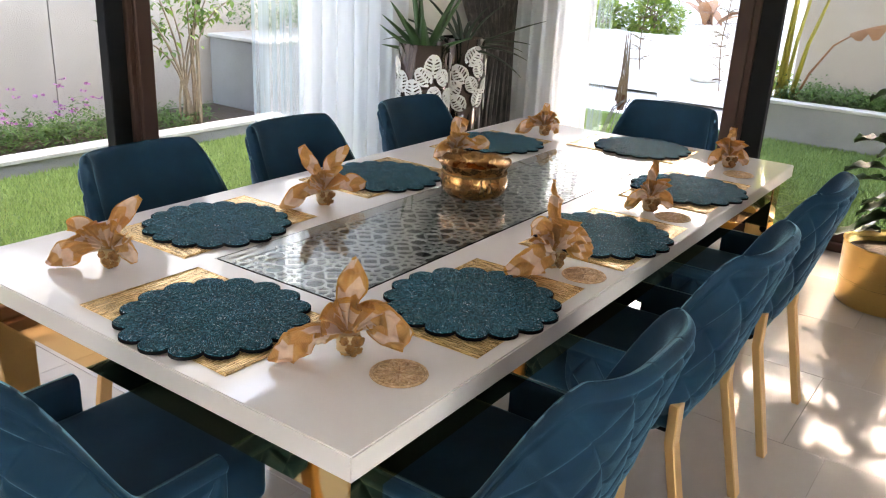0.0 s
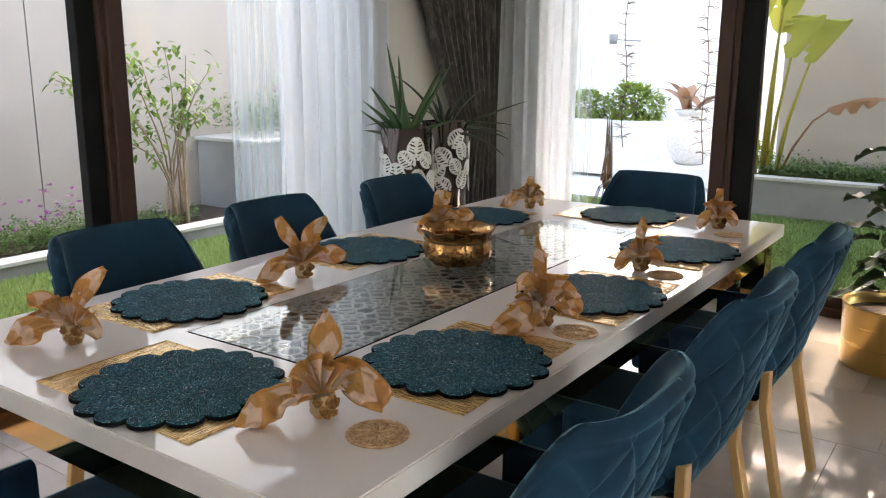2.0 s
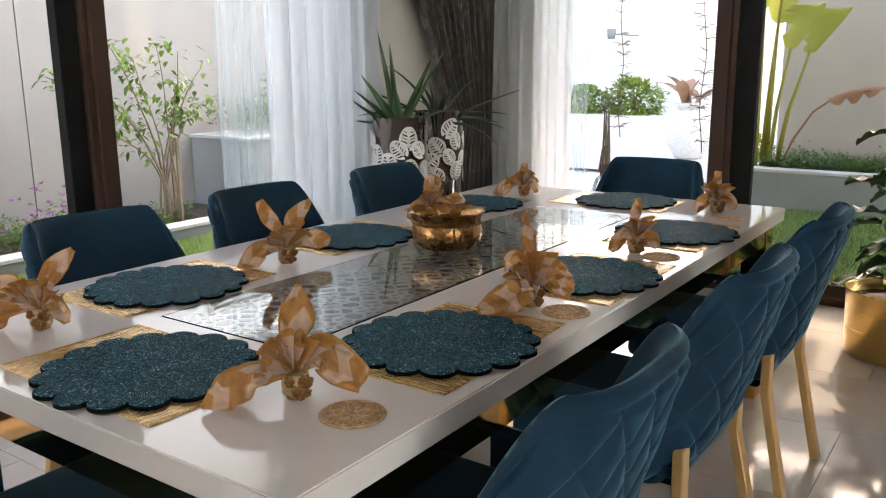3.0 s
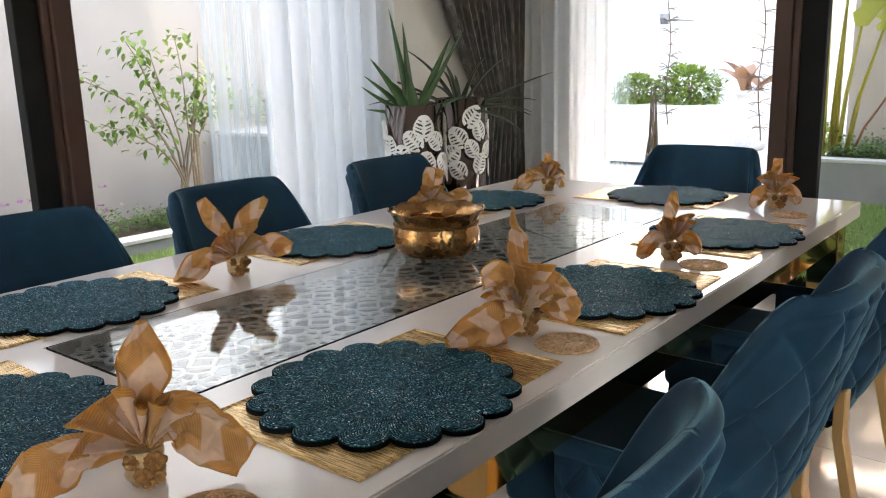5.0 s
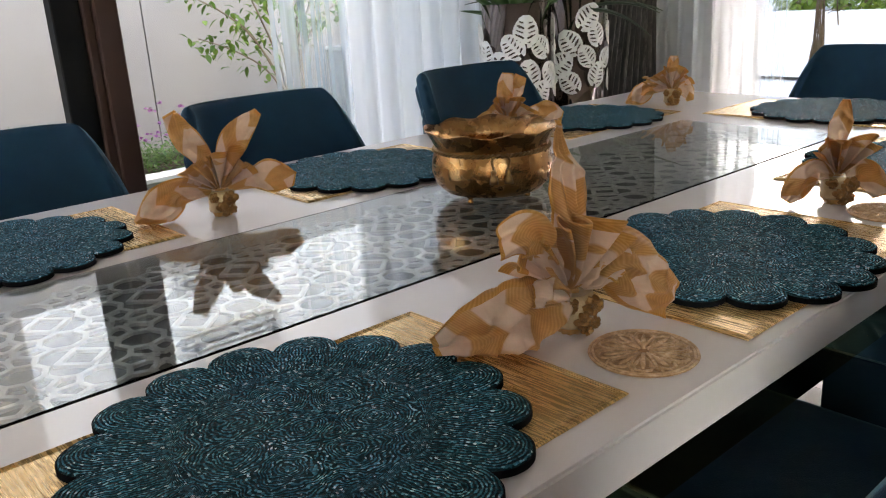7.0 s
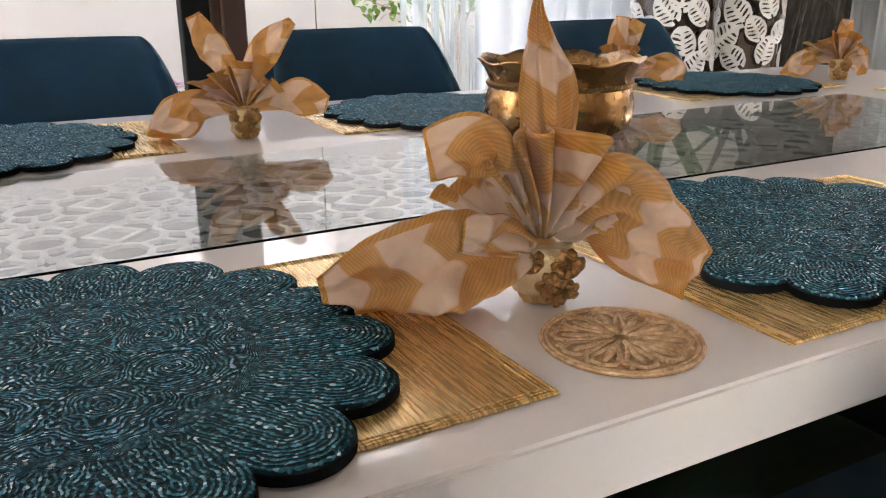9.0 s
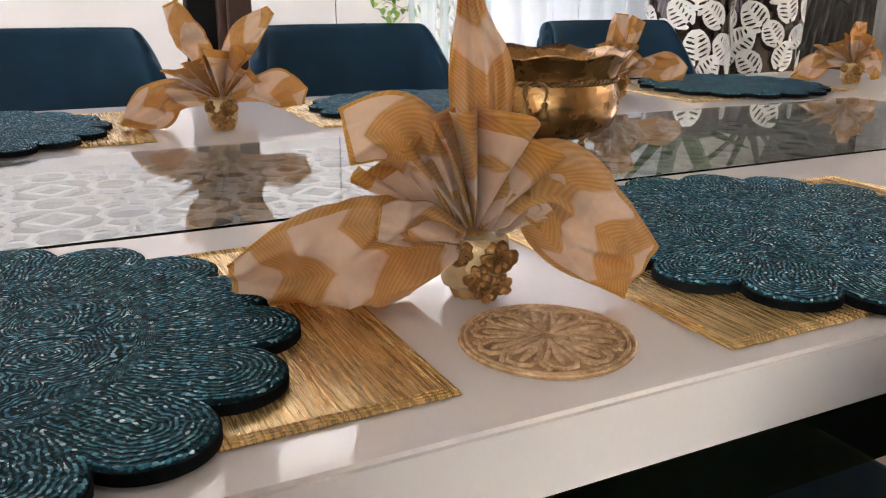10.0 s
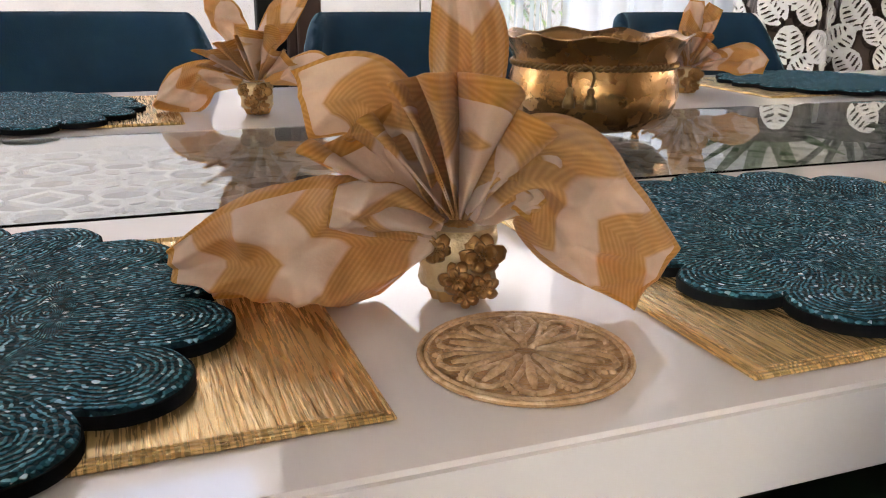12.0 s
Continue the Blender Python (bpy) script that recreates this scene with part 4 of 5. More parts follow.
def lattice(t):
    """Star-and-strap lattice in square cells."""
    verts, faces = [], []
    cell = (GX1 - GX0) / 3.0
    z1, z0, w = TZ - 0.0150, TZ - 0.0190, 0.0068

    def strap(p, q):
        p, q = Vector((*p, 0)), Vector((*q, 0))
        d = (q - p)
        if d.length < 1e-5:
            return
        d.normalize()
        s = Vector((-d.y, d.x, 0)) * w / 2
        p, q = p - d * w * .3, q + d * w * .3
        c = [p - s, q - s, q + s, p + s]
        if any(not (GX0 <= v.x <= GX1 and GY0 <= v.y <= GY1) for v in c):
            return
        k = len(verts)
        verts.extend([(v.x, v.y, z1) for v in c] + [(v.x, v.y, z0) for v in c])
        faces.extend([(k, k + 1, k + 2, k + 3), (k, k + 4, k + 5, k + 1), (k + 1, k + 5, k + 6, k + 2), (k + 2, k + 6, k + 7, k + 3), (k + 3, k + 7, k + 4, k)])

    ny = int((GY1 - GY0) / cell) + 1
    for i in range(3):
        for j in range(ny):
            cx, cy = GX0 + (i + .5) * cell, GY0 + (j + .5) * cell
            P = lambda r, a: (cx + r * cell * math.cos(radians(a)), cy + r * cell * math.sin(radians(a)))
            for k in range(8):
                a = 45 * k
                strap(P(.15, a), P(.095, a + 22.5))
                strap(P(.095, a + 22.5), P(.15, a + 45))
                strap(P(.15, a), P(.30, a))
                strap(P(.30, a), P(.385, a + 22.5))
                strap(P(.385, a + 22.5), P(.30, a + 45))
                strap(P(.385, a + 22.5), P(.545, a + 22.5))
            for sx in (-1, 1):
                for sy in (-1, 1):
                    strap((cx + sx * .5 * cell, cy + sy * .29 * cell), (cx + sx * .29 * cell, cy + sy * .5 * cell))
    raw("lattice_panel", verts, faces, M_LATTICE, t, "pale star-pattern lattice under glass")


dining_table()


# ---- chairs ----
def shell_mesh():
    """The quilted bucket of the chair: a U in plan that leans back, with low arms and a high back."""
    NS, NV = 360, 130
    a, b, yf, p = 0.245, 0.165, 0.13, 0.58
    plan = []
    total = 4000
    for i in range(total + 1):
        f = -1 + 2 * i / total
        if abs(f) > 0.68:
            g = (abs(f) - 0.68) / 0.32
            plan.append((math.copysign(a, f), yf * g))
        else:
            ph = f / 0.68 * math.pi / 2
            plan.append((math.copysign(a * abs(math.sin(ph)) ** p, f), -b * abs(math.cos(ph)) ** p))
    cum = [0.0]
    for q, r in zip(plan, plan[1:]):
        cum.append(cum[-1] + math.hypot(r[0] - q[0], r[1] - q[1]))
    cum = np.array(cum)
    L = float(cum[-1])

    def at(s):
        x = s * L
        k = int(np.searchsorted(cum, x))
        k = max(1, min(len(cum) - 1, k))
        f = (x - cum[k - 1]) / max(1e-9, cum[k] - cum[k - 1])
        return plan[k - 1][0] + f * (plan[k][0] - plan[k - 1][0]), plan[k - 1][1] + f * (plan[k][1] - plan[k - 1][1])

    def rim(l):
        # a high back whose edge falls in a long slope to a level arm
        u = min(1, max(0, (abs(l) - 0.196) / 0.128))
        u = u * u * (3 - 2 * u)
        return 0.885 * (1 - u) + 0.585 * u

    def place(s, v, off):
        x, y = at(s)
        x2, y2 = at(min(1, s + .004))
        x1, y1 = at(max(0, s - .004))
        nx, ny = y2 - y1, -(x2 - x1)
        n = math.hypot(nx, ny) or 1
        nx, ny = nx / n, ny / n          # outward
        zt = rim((s - .5) * L)
        z = 0.365 + (zt - 0.365) * v
        back = max(0, -y / b) ** 1.2
        lean = (z - 0.45) * 0.30 * back
        tuck = max(0, (0.50 - z) / 0.135)
        sh = 1 - 0.22 * tuck ** 2
        narrow = 1 - 0.02 * max(0, (z - 0.60) / 0.285) * back
        return Vector(((x + nx * off) * sh * narrow, (y + ny * off) * sh - lean, z))

    verts, faces = [], []
    for layer in (0, 1):
        for j in range(NV + 1):
            v = j / NV
            for i in range(NS + 1):
                s = i / NS
                if layer == 0:
                    x, y = at(s)
                    zz = 0.365 + (rim((s - .5) * L) - 0.365) * v
                    l = (s - .5) * L
                    d = 1.0
                    for sg in (1, -1):
                        q = l / 0.098 + sg * zz / 0.140 + 0.25
                        d = min(d, abs(q - round(q)) * 0.078)
                    dr = (rim(l) - 0.365) * (1 - v)
                    fade = min(1, max(0, dr - .030) / .012) * min(1, min(s, 1 - s) / .03)
                    puff = (0.0080 * (1 - math.exp(-(d / 0.0052) ** 1.5)) + 0.0045 * (1 - math.exp(-(d / 0.022) ** 2))) * fade
                    puff += 0.0060 * max(0, 1 - ((dr - .014) / .018) ** 2)
                    off = 0.016 + puff
                else:
                    off = -0.022
                e = 1.0
                if v > 0.93:
                    e = math.sqrt(max(0, 1 - ((v - .93) / .07) ** 2))
                off = -0.003 + (off + 0.003) * e
                verts.append(place(s, v, off))
    W = NS + 1
    o2 = (NV + 1) * W
    for j in range(NV):
        for i in range(NS):
            k = j * W + i
            faces.append((k, k + W, k + W + 1, k + 1))
            faces.append((o2 + k, o2 + k + 1, o2 + k + W + 1, o2 + k + W))
    for i in range(NS):
        k = NV * W + i
        faces.append((k, o2 + k, o2 + k + 1, k + 1))
        faces.append((i, i + 1, o2 + i + 1, o2 + i))
    for j in range(NV):
        for i in (0, NS):
            k = j * W + i
            faces.append((k, o2 + k, o2 + k + W, k + W) if i == 0 else (k, k + W, o2 + k + W, o2 + k))
    return verts, faces


def dining_chair():
    t = thing("dining_chair", "teal velvet dining chair with quilted back and gold legs", "chair", "dining chairs")
    v, f = shell_mesh()
    shell = raw("backrest", v, f, M_VELVET, t, "diamond-quilted teal velvet shell", True)
    bm = boxbm((-0.220, -0.165, 0.395), (0.220, 0.275, 0.512), 0.030, 4)
    for vert in bm.verts:
        if vert.co.z > 0.49:
            vert.co.z += 0.012 * (1 - (vert.co.x / .21) ** 2)
    bmesh.ops.subdivide_edges(bm, edges=[e for e in bm.edges if e.calc_length() > .1], cuts=6, use_grid_fill=True)
    part("seat", bm, M_VELVET, t, "teal velvet seat cushion", True)
    part("seat_base", boxbm((-0.165, -0.13, 0.355), (0.165, 0.20, 0.400), 0.01, 1), M_BLACKFELT, t)
    for sx in (-1, 1):
        for sy in (-1, 1):
            y0, y1 = (0.15, 0.20) if sy > 0 else (-0.175, -0.235)
            pts = [(sx * .165, y0 * .8, .40), (sx * .195, y0 * 1.1, .345), (sx * .20, y1, 0)]
            if sy < 0:
                pts = [(sx * .214, -0.158, .485), (sx * .214, -0.160, .37), (sx * .222, -0.240, 0)]
            part("leg", bar(pts, .034 if sy > 0 else .044, .026), M_LEG, t, "brushed gold leg")
    return t


chair = dining_chair()
CHAIRS = [(-0.630, 1.13, 90), (-0.630, 1.90, 90), (-0.625, 2.625, 90), (-1.935, 1.395, -90), (-1.935, 2.040, -90), (-1.935, 2.772, -90), (-1.288, 3.39, 180), (-1.27, 0.60, 0)]
chair.matrix_world = pose(CHAIRS[0][0], CHAIRS[0][1], 0, 0, 0, CHAIRS[0][2])
for x, y, rz in CHAIRS[1:]:
    copy_thing(chair, pose(x, y, 0, 0, 0, rz))


# ---- place settings ----
def placemat():
    t = thing("placemat", "rectangular gold foil placemat with streaky relief", "placemat", "placemats")
    part("mat", boxbm((-0.154, -0.236, 0.0005), (0.154, 0.236, 0.0022), 0.0006, 1), M_MATGOLD, t)
    bm = bmesh.new()
    for k in range(3):
        e = 0.002 + 0.0032 * k
        x, y = 0.154 - e, 0.236 - e
        for p, q in (((-x, -y), (x, -y)), ((x, -y), (x, y)), ((x, y), (-x, y)), ((-x, y), (-x, -y))):
            tube([(p[0], p[1], .0020), (q[0], q[1], .0020)], .0010, 5, bm)
    part("border", bm, M_MATGOLD, t, "ribbed gold border")
    return t


SETTINGS = [(-0.849, 1.326, 0.7), (-0.833, 1.972, 0.4), (-0.842, 2.635, 0.0), (-1.695, 1.293, 180.6), (-1.712, 2.012, 179.5), (-1.715, 2.745, 180.4), (-1.235, 0.888, -90.8), (-1.262, 3.135, 90.4)]
CHARGERS = [(-0.853, 1.312), (-0.844, 1.962), (-0.838, 2.640), (-1.683, 1.283), (-1.690, 2.005), (-1.708, 2.76), (-1.215, 0.885), (-1.226, 3.150)]
m0 = placemat()
for k, (x, y, rz) in enumerate(SETTINGS):
    if k == 0:
        m0.matrix_world = pose(x, y, TZ, 0, 0, rz)
    else:
        copy_thing(m0, pose(x, y, TZ, 0, 0, rz))


def charger():
    """A beaded charger of sixteen scallops; 'row' holds the distance along which the bead rows repeat."""
    t = thing("beaded_charger", "scalloped round charger mat of dark teal glass beads", "charger", "beaded chargers")
    N, R, S = 16, 0.166, 0.0345
    seg, rings = 320, 60
    verts, rows, faces = [], [], []

    def outline(th):
        k = round(th / (2 * math.pi / N)) * (2 * math.pi / N)
        d = th - k
        sq = S * S - (R * math.sin(d)) ** 2
        return R * math.cos(d) + math.sqrt(max(0, sq))

    for j in range(rings + 1):
        f = j / rings
        for i in range(seg):
            th = 2 * math.pi * i / seg
            r = outline(th) * f
            x, y = r * math.cos(th), r * math.sin(th)
            k = round(th / (2 * math.pi / N)) * (2 * math.pi / N)
            ds = math.hypot(x - R * math.cos(k), y - R * math.sin(k))
            # rows run round long petals; short curls fill the middle
            along = max(R * 0.66, min(R, x * math.cos(k) + y * math.sin(k)))
            row = math.hypot(x - along * math.cos(k), y - along * math.sin(k))
            if r < R * 0.70:
                curl = min(math.hypot(x - 0.062 * math.cos(c * 0.8976), y - 0.062 * math.sin(c * 0.8976)) for c in range(7))
                curl = min(curl, math.hypot(x, y))
                mixf = min(1, (R * 0.70 - r) / 0.012)
                row = row * (1 - mixf) + curl * mixf + mixf * 0.0075 * noise.noise(Vector((x * 48, y * 48, 1.7)))
            row += 0.0036 * noise.noise(Vector((x * 120, y * 120, 4.1))) * (0.35 if r > R * 1.02 else 1)
            edge = min(1, (1 - f) * outline(th) / 0.004)
            z = 0.0066 + 0.0030 * math.sqrt(edge) + 0.0009 * noise.noise(Vector((x * 60, y * 60, 5)))
            if r > R * .8:
                z += 0.0012 * math.cos(min(1, ds / S) * 1.57)
            verts.append((x, y, z))
            rows.append(row)
    for j in range(rings):
        for i in range(seg):
            k = (i + 1) % seg
            faces.append((j * seg + i, (j + 1) * seg + i, (j + 1) * seg + k, j * seg + k))
    top = raw("beadwork", verts, faces, M_BEADS, t, "rows of dark teal glass beads", True)
    at = top.data.attributes.new("row", "FLOAT", "POINT")
    at.data.foreach_set("value", rows)
    vb, fb = [], []
    for z in (0.0006, 0.0070):
        vb += [(1.004 * outline(2 * math.pi * i / seg) * math.cos(2 * math.pi * i / seg), 1.004 * outline(2 * math.pi * i / seg) * math.sin(2 * math.pi * i / seg), z) for i in range(seg)]
    for i in range(seg):
        k = (i + 1) % seg
        fb.append((i, k, seg + k, seg + i))
    fb.append(tuple(range(seg))[::-1])
    fb.append(tuple(range(seg, 2 * seg)))
    raw("felt_backing", vb, fb, M_BLACKFELT, t, "black felt backing")
    return t


c0 = charger()
for k, (x, y) in enumerate(CHARGERS):
    m = pose(x, y, TZ + 0.0022, 0, 0, 11.0 * (k + 1))
    if k == 0:
        c0.matrix_world = m
    else:
        copy_thing(c0, m)


def coaster():
    t = thing("round_coaster", "small round gold coaster with raised petal pattern", "coaster", "coasters")
    R = 0.055
    part("disc", lathe([(0, 0), (R, 0), (R + .0006, .001), (R, .002), (0, .002)], 64), M_COASTER, t)
    bm = bmesh.new()
    for r in (R - .001, R - .0045):
        tube([(r * math.cos(a), r * math.sin(a), .0018) for a in [6.2832 * k / 60 for k in range(61)]], .0014, 5, bm)
    for k in range(10):
        a = 6.2832 * k / 10
        for s in (-1, 1):
            tube([(r * math.cos(a + s * d), r * math.sin(a + s * d), .0019) for r, d in ((.012, .02), (.024, .20), (.036, .27), (.044, .16), (.0465, 0))], .0019, 6, bm)
        tube([(r * math.cos(a), r * math.sin(a), .0019) for r in (.006, .02, .03, .04)], [.0022, .0028, .0028, .0014], 6, bm)
        for q in range(5):
            b = a + .314 + .05 * (q - 2)
            bmesh.ops.create_icosphere(bm, subdivisions=1, radius=.0022, matrix=Matrix.Translation(((.034 + .003 * q) * math.cos(b), (.034 + .003 * q) * math.sin(b), .0020)))
    part("relief", bm, M_RELIEF, t, "raised braided petals", True)
    return t


co = coaster()
for k, (x, y) in enumerate([(-0.771, 0.946), (-0.740, 1.645), (-0.758, 2.292), (-0.777, 3.012)]):
    m = pose(x, y, TZ + .0003, 0, 0, 17 * k)
    if k == 0:
        co.matrix_world = m
    else:
        copy_thing(co, m)


# ---- napkins ----
def cloth_mesh(name, grid, uv, parent):
    nv, nu = len(grid), len(grid[0])
    verts = [p for row in grid for p in row]
    faces = [(j * nu + i, j * nu + i + 1, (j + 1) * nu + i + 1, (j + 1) * nu + i) for j in range(nv - 1) for i in range(nu - 1)]
    ob = raw(name, verts, faces, M_NAPKIN, parent, "", True)
    at = ob.data.attributes.new("cloth", "FLOAT_VECTOR", "POINT")
    at.data.foreach_set("vector", [c for row in uv for q in row for c in q])
    sol = ob.modifiers.new("thick", "SOLIDIFY")
    sol.thickness = 0.0011
    return ob


def glide(knots, f):
    """A smooth curve through a few knots; f from 0 to 1."""
    n = len(knots) - 1
    k = min(n - 1, int(f * n))
    u = f * n - k
    a, b = knots[max(0, k - 1)], knots[k]
    c, d = knots[k + 1], knots[min(n, k + 2)]

    def one(p, q, r, w):
        return 0.5 * (2 * q + (r - p) * u + (2 * p - 5 * q + 4 * r - w) * u * u + (3 * q - p - 3 * r + w) * u ** 3)

    if isinstance(a, tuple):
        return tuple(one(*v) for v in zip(a, b, c, d))
    return one(a, b, c, d)


def corner_fold(t, line, widths, front, bulge, crease, seed):
    """One corner of the cloth drawn out of the ring: its middle line runs sideways and up, it swells
    towards the front by bulge, leans from front[0] to front[1], and creases run out from the ring."""
    nv, nu = 46, 31
    grid, uv = [], []
    along = 0.0
    last = None
    q = random.Random(seed)
    hem_tilt, ph = q.uniform(-.3, .3), q.uniform(0, 6)
    for j in range(nv):
        f = j / (nv - 1)
        x, z = glide(line, f)
        x0, z0 = glide(line, max(0, f - .02))
        x1, z1 = glide(line, min(1, f + .02))
        ln = math.hypot(x1 - x0, z1 - z0) or 1
        dx, dz = (x1 - x0) / ln, (z1 - z0) / ln
        if last:
            along += math.hypot(x - last[0], z - last[1])
        last = (x, z)
        w = max(0.0006, glide(widths, f)) / 2
        y = front[0] + (front[1] - front[0]) * f
        row, ur = [], []
        for i in range(nu):
            c = -1 + 2 * i / (nu - 1)
            wob = 1 + 0.10 * noise.noise(Vector((c * .8, f * 4.5, seed * 1.7)))
            px, pz = x + dz * c * w * wob, z - dx * c * w * wob
            swell = bulge * (1 - abs(c) ** 2.2) * math.sin(math.pi * min(1, .12 + .88 * f)) ** .8
            pu, pv = c * w, along
            # sharp folds that fan out from the ring and die away towards the hem
            k = (c * (1.25 + .5 * math.sin(2.3 * f + ph)) + .31 * seed) % 1.0
            fold = crease * (abs(k - .5) * 2 - .5) * (1.15 - f) * min(1, f * 6)
            ridge = 1 - abs(noise.noise(Vector((pu * 34 + 3.1 * seed, pv * 17, 1.3)))) * 2
            dent = 1 - abs(noise.noise(Vector((pu * 15 + pv * 22, pv * 13 - pu * 19, seed * 2.1)))) * 2
            crump = 0.0070 * (ridge ** 3) + 0.0240 * (max(0, dent) ** 2.2 - .4) * math.sin(math.pi * min(1, f * .85 + .1))
            curl = 0.006 * max(0, abs(c) - .7) / .3 * math.sin(7 * f + ph + (1.6 if c > 0 else 0)) * f
            py = y - swell - (fold + crump) * (1 - .6 * abs(c) ** 3) + curl + hem_tilt * c * w * f
            row.append((px, py, max(pz, 0.0018 + 0.0012 * (1 - abs(c)))))
            ur.append((pu + .031 * seed, pv + .17 * seed, max(abs(c) - max(0, .004 / w - .16), (f - .02) * .94)))
        grid.append(row)
        uv.append(ur)
    cloth_mesh("corner_fold", grid, uv, t)


def pleat_fan(t, lo, hi, reach, seed):
    """Rolled pleats side by side: each one loops over towards the front, its end cut square."""
    q = random.Random(seed)
    n = max(6, int((hi - lo) / 15.5))
    cuts = [0.0]
    for k in range(n):
        cuts.append(cuts[-1] + q.uniform(.55, 1.5))
    cuts = [c / cuts[-1] for c in cuts]
    per, rws = 18, 22
    long_ = [q.uniform(.78, 1.10) for _ in range(n)]
    deep = [q.uniform(.65, 1.3) for _ in range(n)]
    sag = [q.uniform(-.10, .10) for _ in range(n)]
    grid, uv = [], []
    for j in range(rws):
        f = j / (rws - 1)
        row, ur = [], []
        for k in range(n):
            mid = (cuts[k] + cuts[k + 1]) / 2
            lean = 1 if mid > .5 else -1
            for i in range(per + (k == n - 1)):
                c = i / per
                loop = c + (.05 + .25 * f) * math.sin(2 * math.pi * c) * -lean * .9 + .10 * f * math.sin(math.pi * c) ** 2 * lean
                g = cuts[k] + (cuts[k + 1] - cuts[k]) * loop
                th = radians(lo + (hi - lo) * g) + sag[k] * math.sin(math.pi * c) * f * f
                lift = (.5 - .5 * math.cos(2 * math.pi * c)) ** .8
                nxt = long_[min(n - 1, k + 1)] if c > .5 else long_[max(0, k - 1)]
                nb = long_[k] * lift + (1 - lift) * .94 * min(long_[k], nxt)
                r = 0.007 + (reach * nb - .007) * f
                y = 0.008 - 0.012 * f - lift * deep[k] * (0.009 + 0.044 * f ** .8) - 0.004 * noise.noise(Vector((g * 9, f * 2, seed)))
                row.append((r * math.sin(th), y, 0.042 + r * math.cos(th)))
                ur.append((r + .013 * k, 0.020 * (k + c) + .7 * seed, .5 + .45 * f))
        grid.append(row)
        uv.append(ur)
    cloth_mesh("pleats", grid, uv, t)


def metal_flower(bm, c, sc, turn, q):
    """A cast flower: two rounds of curled petals and a cluster of stamens, facing -y."""
    for rnd, (m, size, open_) in enumerate(((6, .0125, .35), (5, .0085, .95))):
        for k in range(m):
            a = turn + 6.2832 * (k + .5 * rnd) / m + q.uniform(-.15, .15)
            size_k = size * sc * q.uniform(.85, 1.15)
            rows = []
            for j in range(6):
                f = j / 5
                row = []
                for i in range(5):
                    u = -1 + i / 2
                    w = size_k * .48 * math.sin(math.pi * (.16 + .58 * f)) * u
                    r = .0012 + size_k * f * (1 - .12 * abs(u))
                    y = -(size_k * open_ * f) + size_k * .55 * f ** 3 - .0022 * sc * abs(u) ** 2 - .0008 * rnd
                    row.append(bm.verts.new((c.x + r * math.cos(a) - w * math.sin(a), c.y + y, c.z + r * math.sin(a) + w * math.cos(a))))
                rows.append(row)
            for r0, r1 in zip(rows, rows[1:]):
                for i in range(4):
                    bm.faces.new((r0[i], r0[i + 1], r1[i + 1], r1[i]))
    for k in range(7):
        a = 6.2832 * k / 6
        d = 0 if k == 6 else .0022 * sc
        bmesh.ops.create_icosphere(bm, subdivisions=1, radius=.0013 * sc, matrix=Matrix.Translation((c.x + d * math.cos(a), c.y - .0052 * sc, c.z + d * math.sin(a))))


def napkin(at, facing, folds, fan, seed, size=1.0):
    """A napkin drawn through a ring: rolled pleats in a fan, and the corners as loose folds. Seen from local -y."""
    t = thing("folded_napkin", "cream and gold patterned napkin fanned out in a flowered ring", "napkin", "folded napkins", at=at, rz=math.degrees(math.atan2(facing[1], facing[0])) + 90)
    pleat_fan(t, fan[0], fan[1], fan[2], seed)
    for e, (line, widths, front, bulge, crease) in enumerate(folds):
        corner_fold(t, [(x * size, z * size if z > .06 else z) for x, z in line], [w * size for w in widths], front, bulge, crease, seed * 1.3 + e)
    part("gathered_foot", lathe([(0, .001), (.015, .001), (.0185, .010), (.0165, .038), (.008, .047), (0, .048)], 64, None,
                                lambda r, z, a: (r * (1 + .09 * math.sin(11 * a) + .05 * math.sin(5 * a + 1)), z)), M_NAPKIN, t, "", True)
    ring = part("napkin_ring", lathe([(.0195, .012), (.0222, .010), (.0235, .014), (.0222, .020), (.0236, .026), (.0222, .032), (.0238, .039), (.0230, .047), (.0195, .046)], 44, None,
                                     lambda r, z, a: (r * (1 + .02 * math.sin(9 * a + z * 260)), z)), M_RINGBAND, t, "pale gold ring with a large metal flower", True)
    q = random.Random(seed + 40)
    bm = bmesh.new()
    for fx, fz, sc in ((.014, .034, 1.0), (.000, .021, .72), (.016, .014, .55), (-.012, .037, .62), (.005, .010, .5)):
        metal_flower(bm, Vector((fx, -math.sqrt(max(0, .0245 ** 2 - fx * fx)) - .0015, fz)), sc, fx * 90, q)
    fl = part("metal_flower", bm, M_RING, ring, "antique gold metal flowers", True)
    fl.modifiers.new("thick", "SOLIDIFY").thickness = 0.0012
    return t


# folds: middle line (sideways, up), widths along it, depth at root and tip, swell, crease
F_PEAK = ([(0, .045), (.002, .095), (.004, .150), (-.002, .190), (-.007, .228)], [.020, .032, .044, .024, .001], (.010, .014), .012, .022)
F_FLAP = ([(-.012, .05), (-.032, .090), (-.052, .120), (-.088, .116)], [.012, .034, .048, .038], (.004, -.014), .010, .020)
F_LOWLEFT = ([(-.012, .044), (-.054, .040), (-.106, .032), (-.166, .020)], [.020, .076, .078, .024], (-.004, -.022), .030, .048)
F_CUFFLEFT = ([(-.010, .046), (-.040, .060), (-.068, .066)], [.014, .032, .024], (-.012, -.044), .012, .014)
